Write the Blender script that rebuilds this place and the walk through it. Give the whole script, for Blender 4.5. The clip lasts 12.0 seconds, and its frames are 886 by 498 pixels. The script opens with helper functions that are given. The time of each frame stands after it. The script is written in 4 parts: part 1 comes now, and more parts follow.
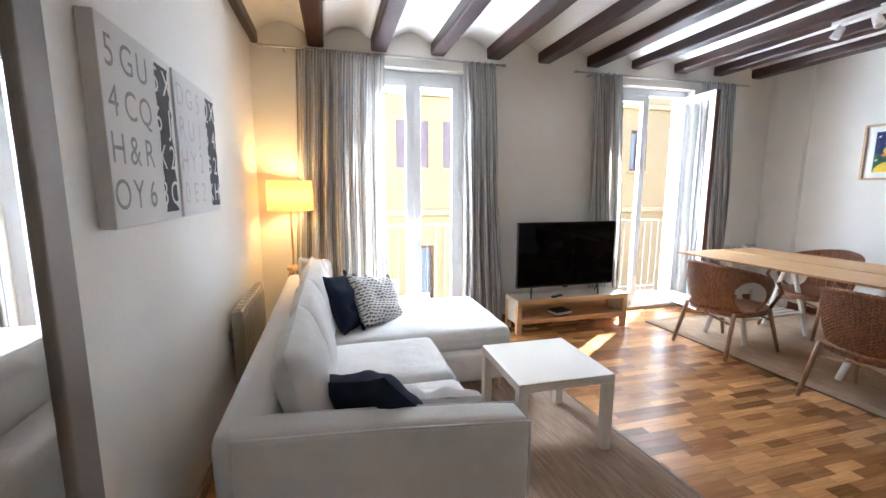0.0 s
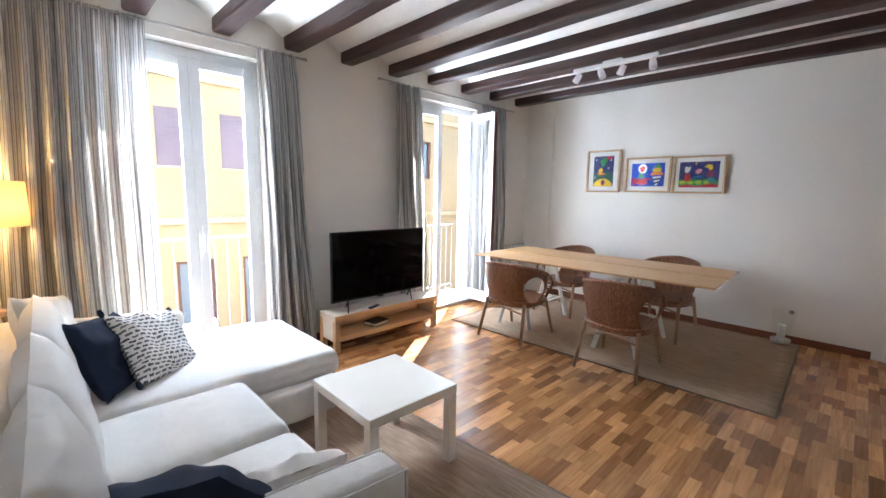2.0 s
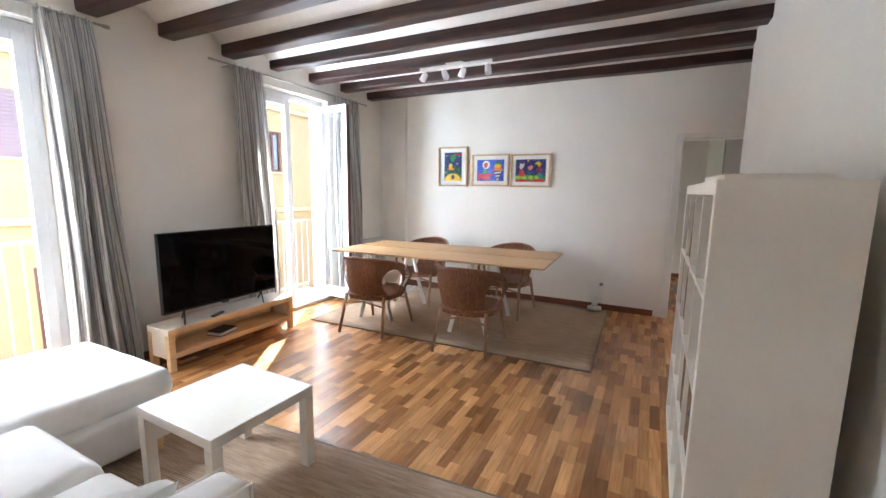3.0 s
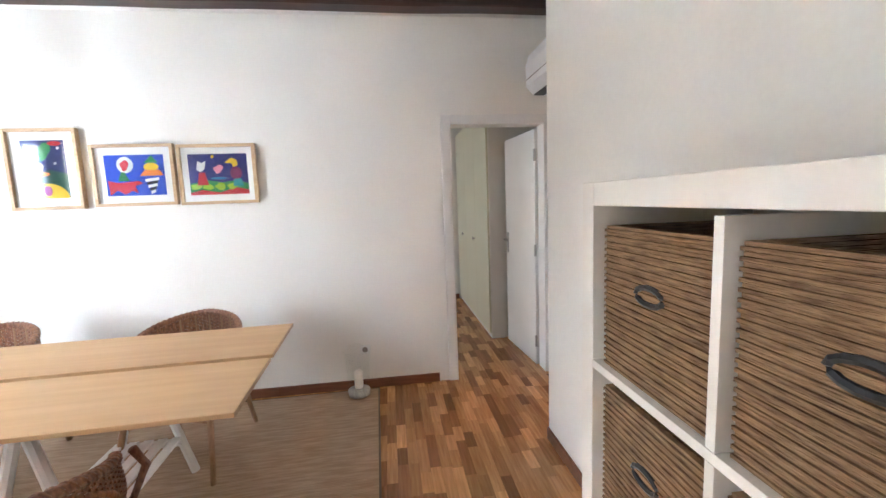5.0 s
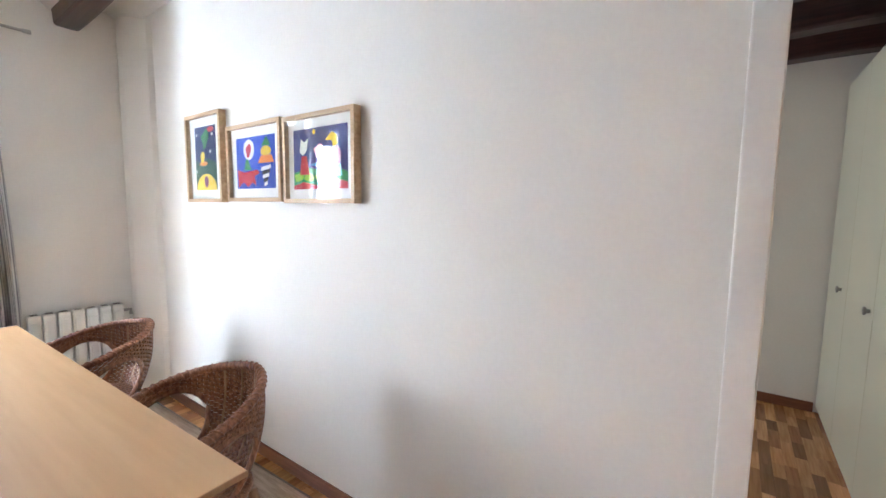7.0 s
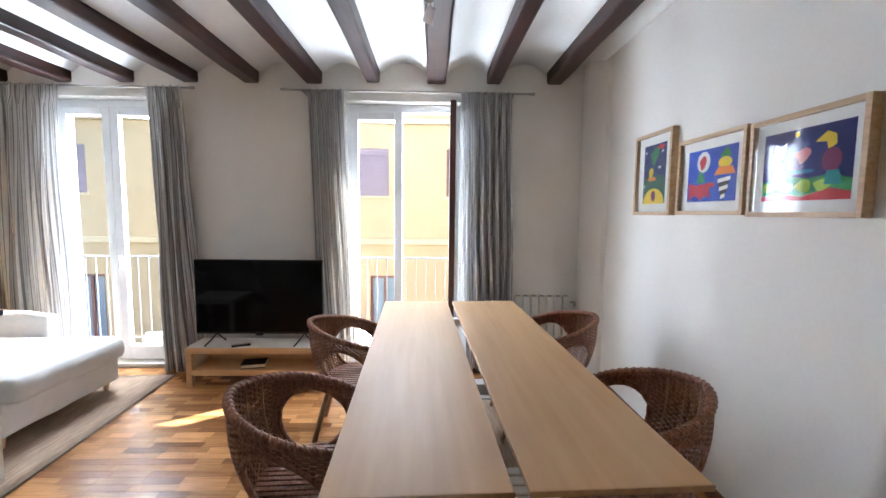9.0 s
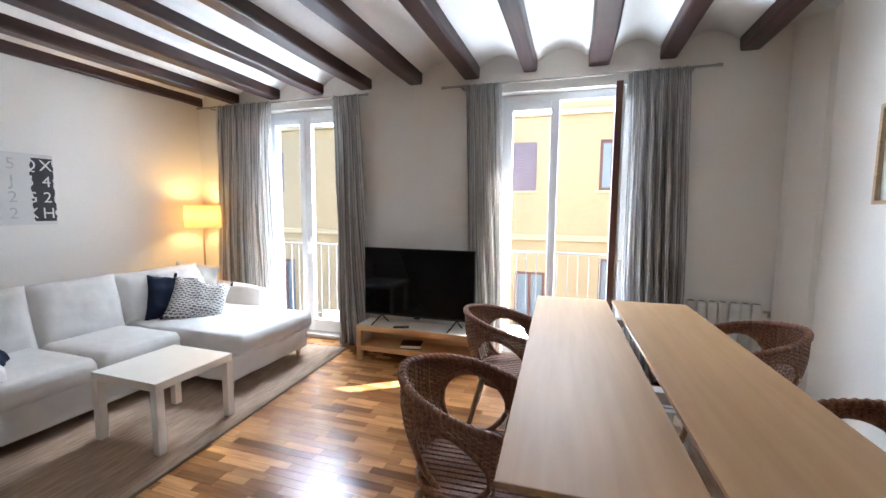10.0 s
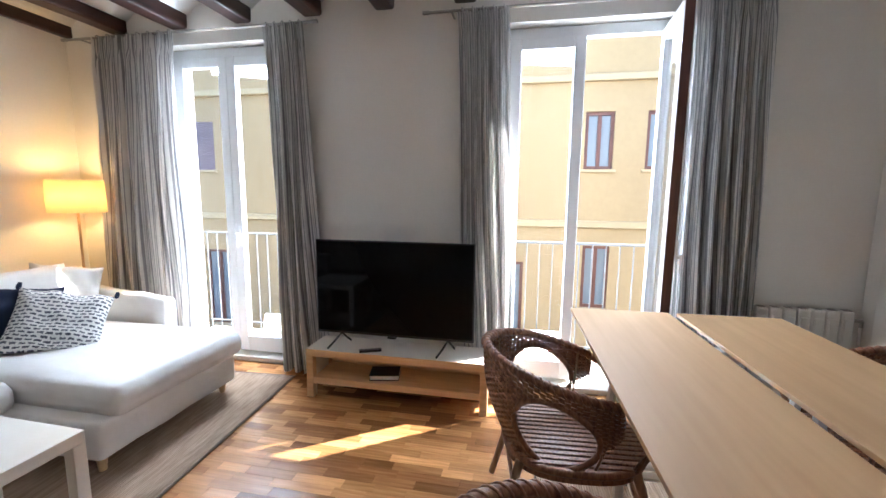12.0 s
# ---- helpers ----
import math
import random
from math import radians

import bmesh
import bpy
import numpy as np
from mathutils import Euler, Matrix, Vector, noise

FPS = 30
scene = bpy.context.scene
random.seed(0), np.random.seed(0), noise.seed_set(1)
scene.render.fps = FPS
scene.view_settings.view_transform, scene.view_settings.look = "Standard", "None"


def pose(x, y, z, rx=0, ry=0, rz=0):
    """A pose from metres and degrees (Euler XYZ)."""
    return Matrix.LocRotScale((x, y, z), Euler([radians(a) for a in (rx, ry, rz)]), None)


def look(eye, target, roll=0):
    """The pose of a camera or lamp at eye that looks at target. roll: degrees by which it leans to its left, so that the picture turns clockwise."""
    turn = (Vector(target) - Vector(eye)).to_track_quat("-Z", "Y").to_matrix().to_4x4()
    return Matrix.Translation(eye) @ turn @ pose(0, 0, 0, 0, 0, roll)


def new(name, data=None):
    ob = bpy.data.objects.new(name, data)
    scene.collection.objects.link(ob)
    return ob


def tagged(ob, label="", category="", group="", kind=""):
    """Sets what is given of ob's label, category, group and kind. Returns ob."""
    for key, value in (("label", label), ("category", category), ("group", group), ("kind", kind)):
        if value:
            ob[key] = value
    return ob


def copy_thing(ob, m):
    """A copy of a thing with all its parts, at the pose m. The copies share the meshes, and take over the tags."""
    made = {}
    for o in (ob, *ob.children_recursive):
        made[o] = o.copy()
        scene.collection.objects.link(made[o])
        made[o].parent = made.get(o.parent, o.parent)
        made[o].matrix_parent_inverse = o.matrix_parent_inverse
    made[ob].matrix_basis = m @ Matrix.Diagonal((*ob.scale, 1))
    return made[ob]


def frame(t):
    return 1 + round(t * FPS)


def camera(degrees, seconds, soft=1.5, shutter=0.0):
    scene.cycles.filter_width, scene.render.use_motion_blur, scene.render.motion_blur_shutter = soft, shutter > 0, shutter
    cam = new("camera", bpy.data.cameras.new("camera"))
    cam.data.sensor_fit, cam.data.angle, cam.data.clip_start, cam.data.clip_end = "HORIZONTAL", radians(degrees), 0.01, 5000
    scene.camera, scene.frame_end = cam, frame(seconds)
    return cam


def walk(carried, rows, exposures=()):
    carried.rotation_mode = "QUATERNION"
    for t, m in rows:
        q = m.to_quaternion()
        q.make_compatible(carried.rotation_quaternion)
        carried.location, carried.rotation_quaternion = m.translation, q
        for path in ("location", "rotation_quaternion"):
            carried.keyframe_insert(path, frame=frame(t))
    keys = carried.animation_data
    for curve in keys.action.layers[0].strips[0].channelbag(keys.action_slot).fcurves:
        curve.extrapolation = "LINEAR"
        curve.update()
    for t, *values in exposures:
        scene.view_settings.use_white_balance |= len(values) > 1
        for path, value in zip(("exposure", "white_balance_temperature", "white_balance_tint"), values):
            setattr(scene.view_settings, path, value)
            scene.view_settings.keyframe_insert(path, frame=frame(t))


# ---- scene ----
cam = camera(94.3, 12.0, soft=1.5, shutter=0.0)
PATH = [
    (0, (0.742, -3.98, 1.422), (1.26, -2.07, 1.13), 0.1),
    (0.5, (0.707, -3.743, 1.43), (1.375, -1.878, 1.156), 0.4),
    (1, (0.66, -3.668, 1.442), (1.567, -1.907, 1.168), 0.7),
    (1.5, (0.632, -3.644, 1.449), (1.776, -2.025, 1.18), 0.8),
    (2, (0.645, -3.66, 1.458), (2.03, -2.243, 1.191), 1.0),
    (2.5, (0.661, -3.687, 1.465), (2.263, -2.52, 1.194), 1.1),
    (3, (0.673, -3.728, 1.46), (2.441, -2.837, 1.175), 0.8),
    (3.5, (0.725, -3.752, 1.439), (2.621, -3.194, 1.136), 0.9),
    (3.7, (0.858, -3.748, 1.445), (2.784, -3.31, 1.137), 0.8),
    (5.3, (3.262, -3.46, 1.482), (5.226, -3.765, 1.262), -2.4),
    (5.5, (3.502, -3.535, 1.469), (5.47, -3.831, 1.269), -2.4),
    (6, (4.176, -3.724, 1.509), (6.159, -3.894, 1.313), -2.2),
    (6.5, (4.631, -3.884, 1.541), (6.541, -3.333, 1.319), 0.1),
    (7, (4.761, -3.916, 1.496), (6.381, -2.759, 1.296), 0.7),
    (7.2, (4.742, -3.928, 1.508), (6.19, -2.572, 1.288), 0.5),
    (8.8, (4.542, -3.951, 1.51), (4.771, -1.972, 1.342), 0.6),
    (9, (4.532, -3.918, 1.513), (4.592, -1.927, 1.338), 0.6),
    (9.5, (4.488, -3.9, 1.48), (4.17, -1.934, 1.301), 0.6),
    (10, (4.416, -3.894, 1.466), (3.814, -1.996, 1.272), 0.5),
    (10.5, (4.376, -3.891, 1.451), (3.589, -2.064, 1.242), 0.6),
    (11, (4.325, -3.846, 1.435), (3.512, -2.034, 1.198), 0.8),
    (11.5, (4.205, -3.518, 1.397), (3.551, -1.644, 1.15), 0.9),
    (12, (3.888, -2.922, 1.411), (3.507, -0.977, 1.144), 0.6),
]
walk(cam, [(t, look(eye, target, roll)) for t, eye, target, roll in PATH],
     exposures=[(0, 3.45, 5750, 9), (1.5, 3.4, 5650, 9), (3.5, 3.85, 5950, 9), (5.3, 4.3, 5800, 8), (7.0, 4.25, 5650, 8), (8.8, 3.35, 5750, 9), (10, 3.25, 5700, 9), (12, 3.1, 5600, 9)])

# ---- world, sun, exposure ----
SUN_DIR = Vector((0.57, 0.40, 0.72)).normalized()
world = bpy.data.worlds.new("sky")
scene.world = world
world.use_nodes = True
wn = world.node_tree.nodes
sky = wn.new("ShaderNodeTexSky")
sky.sky_type, sky.sun_disc = "NISHITA", False
sky.sun_elevation = math.asin(SUN_DIR.z)
sky.sun_rotation = math.atan2(SUN_DIR.x, SUN_DIR.y)
world.node_tree.links.new(sky.outputs[0], wn["Background"].inputs[0])
wn["Background"].inputs[1].default_value = 0.11
sun = new("sun", bpy.data.lights.new("sun", "SUN"))
sun.data.energy, sun.data.angle, sun.data.color = 3.8, radians(0.5), (1, 0.95, 0.86)
sun.matrix_world = look(SUN_DIR * 20, (0, 0, 0))


def lamp(name, kind, at, watts, color, size=0.1):
    ob = new(name, bpy.data.lights.new(name, kind))
    ob.data.energy, ob.data.color = watts, color
    ob.data.shadow_soft_size = size
    ob.location = at
    return ob


lamp("lamp_bulb", "POINT", (0.41, -0.27, 1.36), 2.0, (1, 0.62, 0.24), 0.07)
lamp("bathroom_bulb", "POINT", (5.6, -5.6, 2.3), 1.1, (1, 0.58, 0.30), 0.08)


def window_fill_lamp(name, at, target, w, h, watts):
    """Adds an unseen area lamp in place of daylight through a window opening."""
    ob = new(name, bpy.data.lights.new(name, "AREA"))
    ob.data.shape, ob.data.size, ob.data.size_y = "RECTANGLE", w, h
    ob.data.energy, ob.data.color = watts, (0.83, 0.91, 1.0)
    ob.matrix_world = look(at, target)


# added lamps over the lintels, out of view, in place of skylight
window_fill_lamp("window_fill_lamp", (1.40, 0.95, 2.98), (3.2, -2.9, 1.2), 1.2, 0.9, 26)
window_fill_lamp("window_fill_lamp", (4.27, 0.95, 2.98), (5.2, -2.9, 1.2), 1.2, 0.9, 14)
# added lamps below, shining up through the same openings in place of street bounce
window_fill_lamp("upward_fill_lamp", (1.40, 1.75, -0.65), (2.4, -3.9, 1.9), 1.6, 1.0, 32)
window_fill_lamp("upward_fill_lamp", (4.27, 1.75, -0.65), (4.4, -3.6, 2.3), 1.6, 1.0, 30)
# added lamps between the windows, aimed aslant to brighten the east and west walls
window_fill_lamp("slant_fill_lamp", (3.02, 1.15, 1.45), (5.9, -2.0, 1.5), 0.7, 1.9, 14)
window_fill_lamp("slant_fill_lamp", (2.80, 1.15, 1.45), (0.1, -2.3, 1.4), 0.6, 1.9, 9)
# added lamp in the unseen bedroom opening, brightens the room past the doorway
window_fill_lamp("window_fill_lamp", (7.6, 0.2, 1.6), (7.6, -3, 1.0), 1.1, 1.3, 2.2)

# ---- materials ----
class Mat:
    """A small builder round a principled node material."""

    def __init__(self, name, color, rough=0.5, metal=0.0, **more):
        self.m = bpy.data.materials.new(name)
        self.m.use_nodes = True
        self.nt = self.m.node_tree
        self.b = self.nt.nodes["Principled BSDF"]
        self.b.inputs["Base Color"].default_value = (*color, 1)
        self.b.inputs["Roughness"].default_value = rough
        self.b.inputs["Metallic"].default_value = metal
        for key, value in more.items():
            self.b.inputs[key.replace("_", " ")].default_value = value
        self.color = color

    def node(self, kind, **values):
        n = self.nt.nodes.new(kind)
        for key, value in values.items():
            n.inputs[key.replace("_", " ")].default_value = value
        return n

    def link(self, a, b):
        self.nt.links.new(a, b)

    def coords(self, scale=(1, 1, 1), kind="Object"):
        c, m = self.node("ShaderNodeTexCoord"), self.node("ShaderNodeMapping")
        self.link(c.outputs[kind], m.inputs[0])
        m.inputs["Scale"].default_value = scale
        return m.outputs[0]

    def noise(self, scale, at, detail=4.0):
        n = self.node("ShaderNodeTexNoise", Scale=scale, Detail=detail)
        self.link(at, n.inputs["Vector"])
        return n.outputs["Fac"]

    def ramp(self, fac, stops):
        r = self.node("ShaderNodeValToRGB")
        e = r.color_ramp.elements
        while len(e) < len(stops):
            e.new(0.5)
        for k, (p, c) in enumerate(stops):
            e[k].position, e[k].color = p, (*c, 1)
        self.link(fac, r.inputs[0])
        return r.outputs[0]

    def mix(self, fac, a, b, how="MIX"):
        n = self.nt.nodes.new("ShaderNodeMix")
        n.data_type, n.blend_type = "RGBA", how
        for value, socket in ((fac, n.inputs[0]), (a, n.inputs[6]), (b, n.inputs[7])):
            if hasattr(value, "is_linked"):
                self.link(value, socket)
            else:
                socket.default_value = value if isinstance(value, (int, float)) else (*value, 1)
        return n.outputs[2]

    def base(self, socket):
        self.link(socket, self.b.inputs["Base Color"])
        return self

    def bump(self, fac, strength=0.2, distance=0.01):
        n = self.node("ShaderNodeBump", Strength=strength, Distance=distance)
        self.link(fac, n.inputs["Height"])
        self.link(n.outputs[0], self.b.inputs["Normal"])
        return self

    def vary(self, amount=0.15, big=1.5, small=40.0, bump=0.1, stretch=(1, 1, 1)):
        """Stains at one scale, grain at another, and fine relief."""
        at = self.coords(stretch)
        c = self.color
        one = self.ramp(self.noise(big, at), [(0.3, [v * (1 - amount) for v in c]), (0.7, [min(1, v * (1 + amount * 0.5)) for v in c])])
        two = self.ramp(self.noise(small, at, 6), [(0.3, (1 - amount * 0.6,) * 3), (0.7, (1, 1, 1))])
        self.base(self.mix(1.0, one, two, "MULTIPLY"))
        if bump:
            self.bump(self.noise(small, at, 6), bump, 0.004)
        return self


def wood(name, dark, light, rough=0.4, along=0, scale=1.0, bump=0.06, rand=""):
    m = Mat(name, light, rough)
    s = [14 * scale] * 3
    s[along] = 1.0 * scale
    at = m.coords(s)
    shift = None
    if rand:
        if rand == "object":
            shift = m.node("ShaderNodeObjectInfo").outputs["Random"]
        else:
            shift = m.node("ShaderNodeNewGeometry").outputs["Random Per Island"]
        add = m.node("ShaderNodeVectorMath")
        add.operation = "MULTIPLY_ADD"
        m.link(shift, add.inputs[0])
        add.inputs[1].default_value = (37, 91, 53)
        m.link(at, add.inputs[2])
        at = add.outputs[0]
    grain = m.noise(4, at, 8)
    col = m.ramp(grain, [(0.3, dark), (0.7, light)])
    if rand:
        tone = m.ramp(shift, [(0.0, (0.42, 0.36, 0.31)), (0.25, (0.68, 0.61, 0.54)), (0.55, (0.95, 0.92, 0.86)), (0.8, (1.15, 1.12, 1.05)), (1.0, (1.5, 1.5, 1.45))])
        col = m.mix(1.0, col, tone, "MULTIPLY")
    m.base(col).bump(grain, bump, 0.003)
    return m


M_WALL = Mat("wall_paint", (0.84, 0.805, 0.74), 0.75).vary(0.05, 0.9, 60, 0.12).m
M_CEIL = Mat("ceiling_plaster", (0.83, 0.81, 0.77), 0.85).vary(0.06, 2.0, 30, 0.3).m
M_BEAM = wood("beam_wood", (0.020, 0.007, 0.006), (0.058, 0.020, 0.015), 0.38, 1, 0.7, 0.35).m
M_PARQ = wood("parquet_plank", (0.36, 0.165, 0.060), (0.53, 0.275, 0.112), 0.23, 0, 1.2, 0.02, "object").m
M_PARQ2 = wood("parquet_field", (0.36, 0.165, 0.060), (0.53, 0.275, 0.112), 0.23, 0, 1.2, 0.02, "island").m
M_JOINT = Mat("parquet_joint", (0.20, 0.10, 0.045), 0.6).vary(0.2).m
M_SKIRT = wood("skirting_wood", (0.13, 0.045, 0.02), (0.22, 0.085, 0.04), 0.35, 1, 1, 0.1).m
M_PVC = Mat("white_frame", (0.82, 0.83, 0.84), 0.28).vary(0.03, 3, 80, 0.02).m
M_WHITE = Mat("white_paint", (0.80, 0.78, 0.74), 0.4).vary(0.05, 2, 60, 0.05).m
M_LACQ = Mat("white_lacquer", (0.81, 0.755, 0.67), 0.3).vary(0.04, 3, 90, 0.03).m
M_BIRCH = wood("birch_veneer", (0.64, 0.41, 0.20), (0.77, 0.53, 0.29), 0.35, 0, 0.8, 0.03).m
M_TABLE = wood("oak_veneer", (0.54, 0.315, 0.145), (0.62, 0.38, 0.185), 0.5, 1, 0.35, 0.02).m
M_EDGE = wood("veneer_edge", (0.34, 0.19, 0.09), (0.46, 0.28, 0.14), 0.4, 1, 0.6, 0.04).m
M_LAMPWOOD = wood("lamp_wood", (0.50, 0.31, 0.16), (0.66, 0.45, 0.25), 0.4, 2, 1, 0.05).m
M_FRAMEWOOD = wood("picture_frame_wood", (0.46, 0.29, 0.15), (0.64, 0.45, 0.26), 0.4, 1, 1, 0.05).m
M_BLACK = Mat("black_plastic", (0.012, 0.012, 0.014), 0.35).vary(0.2, 5, 90, 0.03).m
M_SCREEN = Mat("screen_glass", (0.003, 0.003, 0.004), 0.05, 0.0, Specular_IOR_Level=0.12).m
M_STEEL = Mat("brushed_steel", (0.45, 0.43, 0.40), 0.32, 1.0).vary(0.15, 8, 120, 0.05).m
M_RAIL = Mat("rail_paint", (0.17, 0.17, 0.17), 0.45).vary(0.15, 6, 80, 0.1).m
M_GREYMIR = Mat("taupe_frame", (0.26, 0.22, 0.19), 0.45).vary(0.12, 3, 70, 0.08).m
M_MIRROR = Mat("mirror_silver", (0.92, 0.92, 0.92), 0.0, 1.0).m
M_GLASS = Mat("window_glass", (1, 1, 1), 0.0, 0.0, Transmission_Weight=1.0, IOR=1.2).m


def thin_glass():
    m = Mat("vase_glass", (1, 1, 1), 0.02)
    gl, tr, mx = m.node("ShaderNodeBsdfGlossy", Roughness=0.03), m.node("ShaderNodeBsdfTransparent"), m.node("ShaderNodeMixShader")
    tr.inputs[0].default_value = (0.99, 0.995, 0.99, 1)
    mx.inputs[0].default_value = 0.012
    m.link(tr.outputs[0], mx.inputs[1])
    m.link(gl.outputs[0], mx.inputs[2])
    m.link(mx.outputs[0], m.nt.nodes["Material Output"].inputs[0])
    return m.m


M_VASE = thin_glass()
M_WAX = Mat("candle_wax", (0.82, 0.78, 0.70), 0.5).vary(0.04).m
M_PEBBLE = Mat("pebbles", (0.55, 0.52, 0.47), 0.7).vary(0.3, 20, 80, 0.3).m
M_NAVY = Mat("navy_cotton", (0.008, 0.018, 0.055), 0.9).vary(0.3, 5, 300, 0.3).m
M_SOCKET = Mat("socket_plastic", (0.78, 0.77, 0.74), 0.35).m
M_FACADE = Mat("ochre_render", (0.36, 0.255, 0.135), 0.9).vary(0.10, 0.5, 12, 0.3).m
M_FACADE2 = Mat("pale_render", (0.42, 0.32, 0.185), 0.9).vary(0.10, 0.5, 12, 0.3).m
M_BLIND = Mat("lilac_blind", (0.17, 0.12, 0.13), 0.7).vary(0.15, 2, 40, 0.2).m
M_BROWN = wood("brown_window_wood", (0.07, 0.024, 0.016), (0.14, 0.05, 0.033), 0.5, 2, 1, 0.1).m
M_DARKGLASS = Mat("far_glass", (0.16, 0.19, 0.22), 0.08).m
M_STONE = Mat("balcony_stone", (0.42, 0.38, 0.33), 0.85).vary(0.2, 2, 30, 0.4).m
M_ASPHALT = Mat("street_paving", (0.10, 0.10, 0.10), 0.9).vary(0.25, 0.6, 20, 0.4).m
M_CREAM = Mat("cream_door", (0.66, 0.65, 0.50), 0.3).vary(0.03, 2, 70, 0.03).m
M_RAD = Mat("radiator_enamel", (0.74, 0.72, 0.66), 0.3).vary(0.05, 3, 80, 0.04).m
M_RADOLD = Mat("aged_radiator_enamel", (0.50, 0.45, 0.34), 0.35).vary(0.08, 3, 80, 0.04).m
M_PAPER = Mat("passe_partout", (0.82, 0.80, 0.75), 0.8).m
M_CLEAR = Mat("picture_glass", (1, 1, 1), 0.03, 0.0, Transmission_Weight=1.0, IOR=1.25).m
M_CANVAS = Mat("white_canvas", (0.74, 0.72, 0.69), 0.85).vary(0.06, 4, 160, 0.3).m
M_CHAR = Mat("charcoal_paint", (0.055, 0.055, 0.06), 0.8).vary(0.3, 6, 60, 0.3).m
M_GREYINK = Mat("grey_paint", (0.36, 0.35, 0.34), 0.8).vary(0.3, 20, 90, 0.2).m
M_PALEINK = Mat("pale_grey_paint", (0.58, 0.57, 0.55), 0.8).vary(0.2, 20, 90, 0.2).m


def colour(name, c):
    return Mat(name, c, 0.7).vary(0.12, 14, 90, 0.05).m


def fabric(name, c, amount=0.06, weave=700.0, bump=0.45):
    m = Mat(name, c, 0.95)
    m.b.inputs["Sheen Weight"].default_value = 0.2
    at = m.coords()
    w = m.noise(weave, at, 2)
    folds = m.noise(9, at, 6)
    tone = m.ramp(folds, [(0.3, [v * (1 - amount) for v in c]), (0.7, c)])
    m.base(tone)
    both = m.node("ShaderNodeMath")
    both.operation = "MULTIPLY_ADD"
    m.link(w, both.inputs[0])
    both.inputs[1].default_value = 0.12
    m.link(folds, both.inputs[2])
    m.bump(both.outputs[0], bump, 0.03)
    return m.m


M_SOFA = fabric("white_slipcover", (0.80, 0.77, 0.73))


def curtain_mat():
    m = Mat("striped_curtain", (0.5, 0.5, 0.5), 0.9)
    at = m.coords((1, 1, 1), "UV")
    sep = m.node("ShaderNodeSeparateXYZ")
    m.link(at, sep.inputs[0])
    mul = m.node("ShaderNodeMath")
    mul.operation = "MULTIPLY"
    m.link(sep.outputs[0], mul.inputs[0])
    mul.inputs[1].default_value = 1 / 0.062
    fr = m.node("ShaderNodeMath")
    fr.operation = "FRACT"
    m.link(mul.outputs[0], fr.inputs[0])
    white, grey, pale = (0.85, 0.83, 0.80), (0.37, 0.36, 0.36), (0.62, 0.60, 0.58)
    r = m.ramp(fr.outputs[0], [(0.0, white), (0.28, grey), (0.50, white), (0.60, pale), (0.72, white), (0.80, grey), (0.90, white)])
    r.node.color_ramp.interpolation = "CONSTANT"
    m.base(r)
    m.bump(m.noise(500, m.coords(), 2), 0.2, 0.003)
    tr = m.node("ShaderNodeBsdfTranslucent")
    m.link(r, tr.inputs[0])
    mixer = m.node("ShaderNodeMixShader")
    mixer.inputs[0].default_value = 0.5
    m.link(m.b.outputs[0], mixer.inputs[1])
    m.link(tr.outputs[0], mixer.inputs[2])
    m.link(mixer.outputs[0], m.nt.nodes["Material Output"].inputs[0])
    return m.m


M_CURTAIN = curtain_mat()


def rug_mat(name, a, b, along):
    m = Mat(name, a, 0.95)
    s = [6, 6, 6]
    s[1 - along] = 60
    streak = m.noise(1.0, m.coords(s), 6)
    blot = m.noise(1.2, m.coords(), 3)
    col = m.ramp(streak, [(0.35, a), (0.65, b)])
    col = m.mix(1.0, col, m.ramp(blot, [(0.3, (0.84, 0.84, 0.84)), (0.7, (1, 1, 1))]), "MULTIPLY")
    m.base(col)
    wave = m.node("ShaderNodeTexWave", Scale=26.0, Distortion=2.0)
    wave.bands_direction = "XY"[1 - along]
    m.link(m.coords(), wave.inputs[0])
    m.bump(wave.outputs["Fac"], 0.6, 0.006)
    return m.m


M_RUG = rug_mat("jute_rug", (0.34, 0.225, 0.145), (0.50, 0.355, 0.245), 1)
M_RUG2 = rug_mat("jute_rug_pale", (0.38, 0.26, 0.165), (0.53, 0.385, 0.26), 1)
M_RUGEDGE = Mat("rug_binding", (0.17, 0.12, 0.08), 0.9).vary(0.2).m


def wicker_mat():
    m = Mat("brown_wicker", (0.16, 0.075, 0.04), 0.42)
    at = m.coords((90, 90, 26))
    n = m.noise(1.0, at, 3)
    m.base(m.mix(1.0, m.ramp(n, [(0.3, (0.16, 0.060, 0.030)), (0.7, (0.42, 0.190, 0.095))]),
                 m.ramp(m.noise(4, m.coords()), [(0.3, (0.75, 0.75, 0.75)), (0.7, (1, 1, 1))]), "MULTIPLY"))
    m.bump(n, 0.6, 0.004)
    return m.m


M_WICKER = wicker_mat()
M_RATTAN = wood("rattan_pole", (0.27, 0.145, 0.075), (0.43, 0.255, 0.14), 0.4, 2, 1, 0.1).m


def basket_mat():
    m = Mat("basket_weave", (0.30, 0.19, 0.10), 0.8)
    n = m.noise(1.0, m.coords((22, 22, 180)), 4)
    m.base(m.ramp(n, [(0.3, (0.13, 0.068, 0.030)), (0.7, (0.33, 0.195, 0.095))])).bump(n, 0.8, 0.01)
    return m.m


M_BASKET = basket_mat()


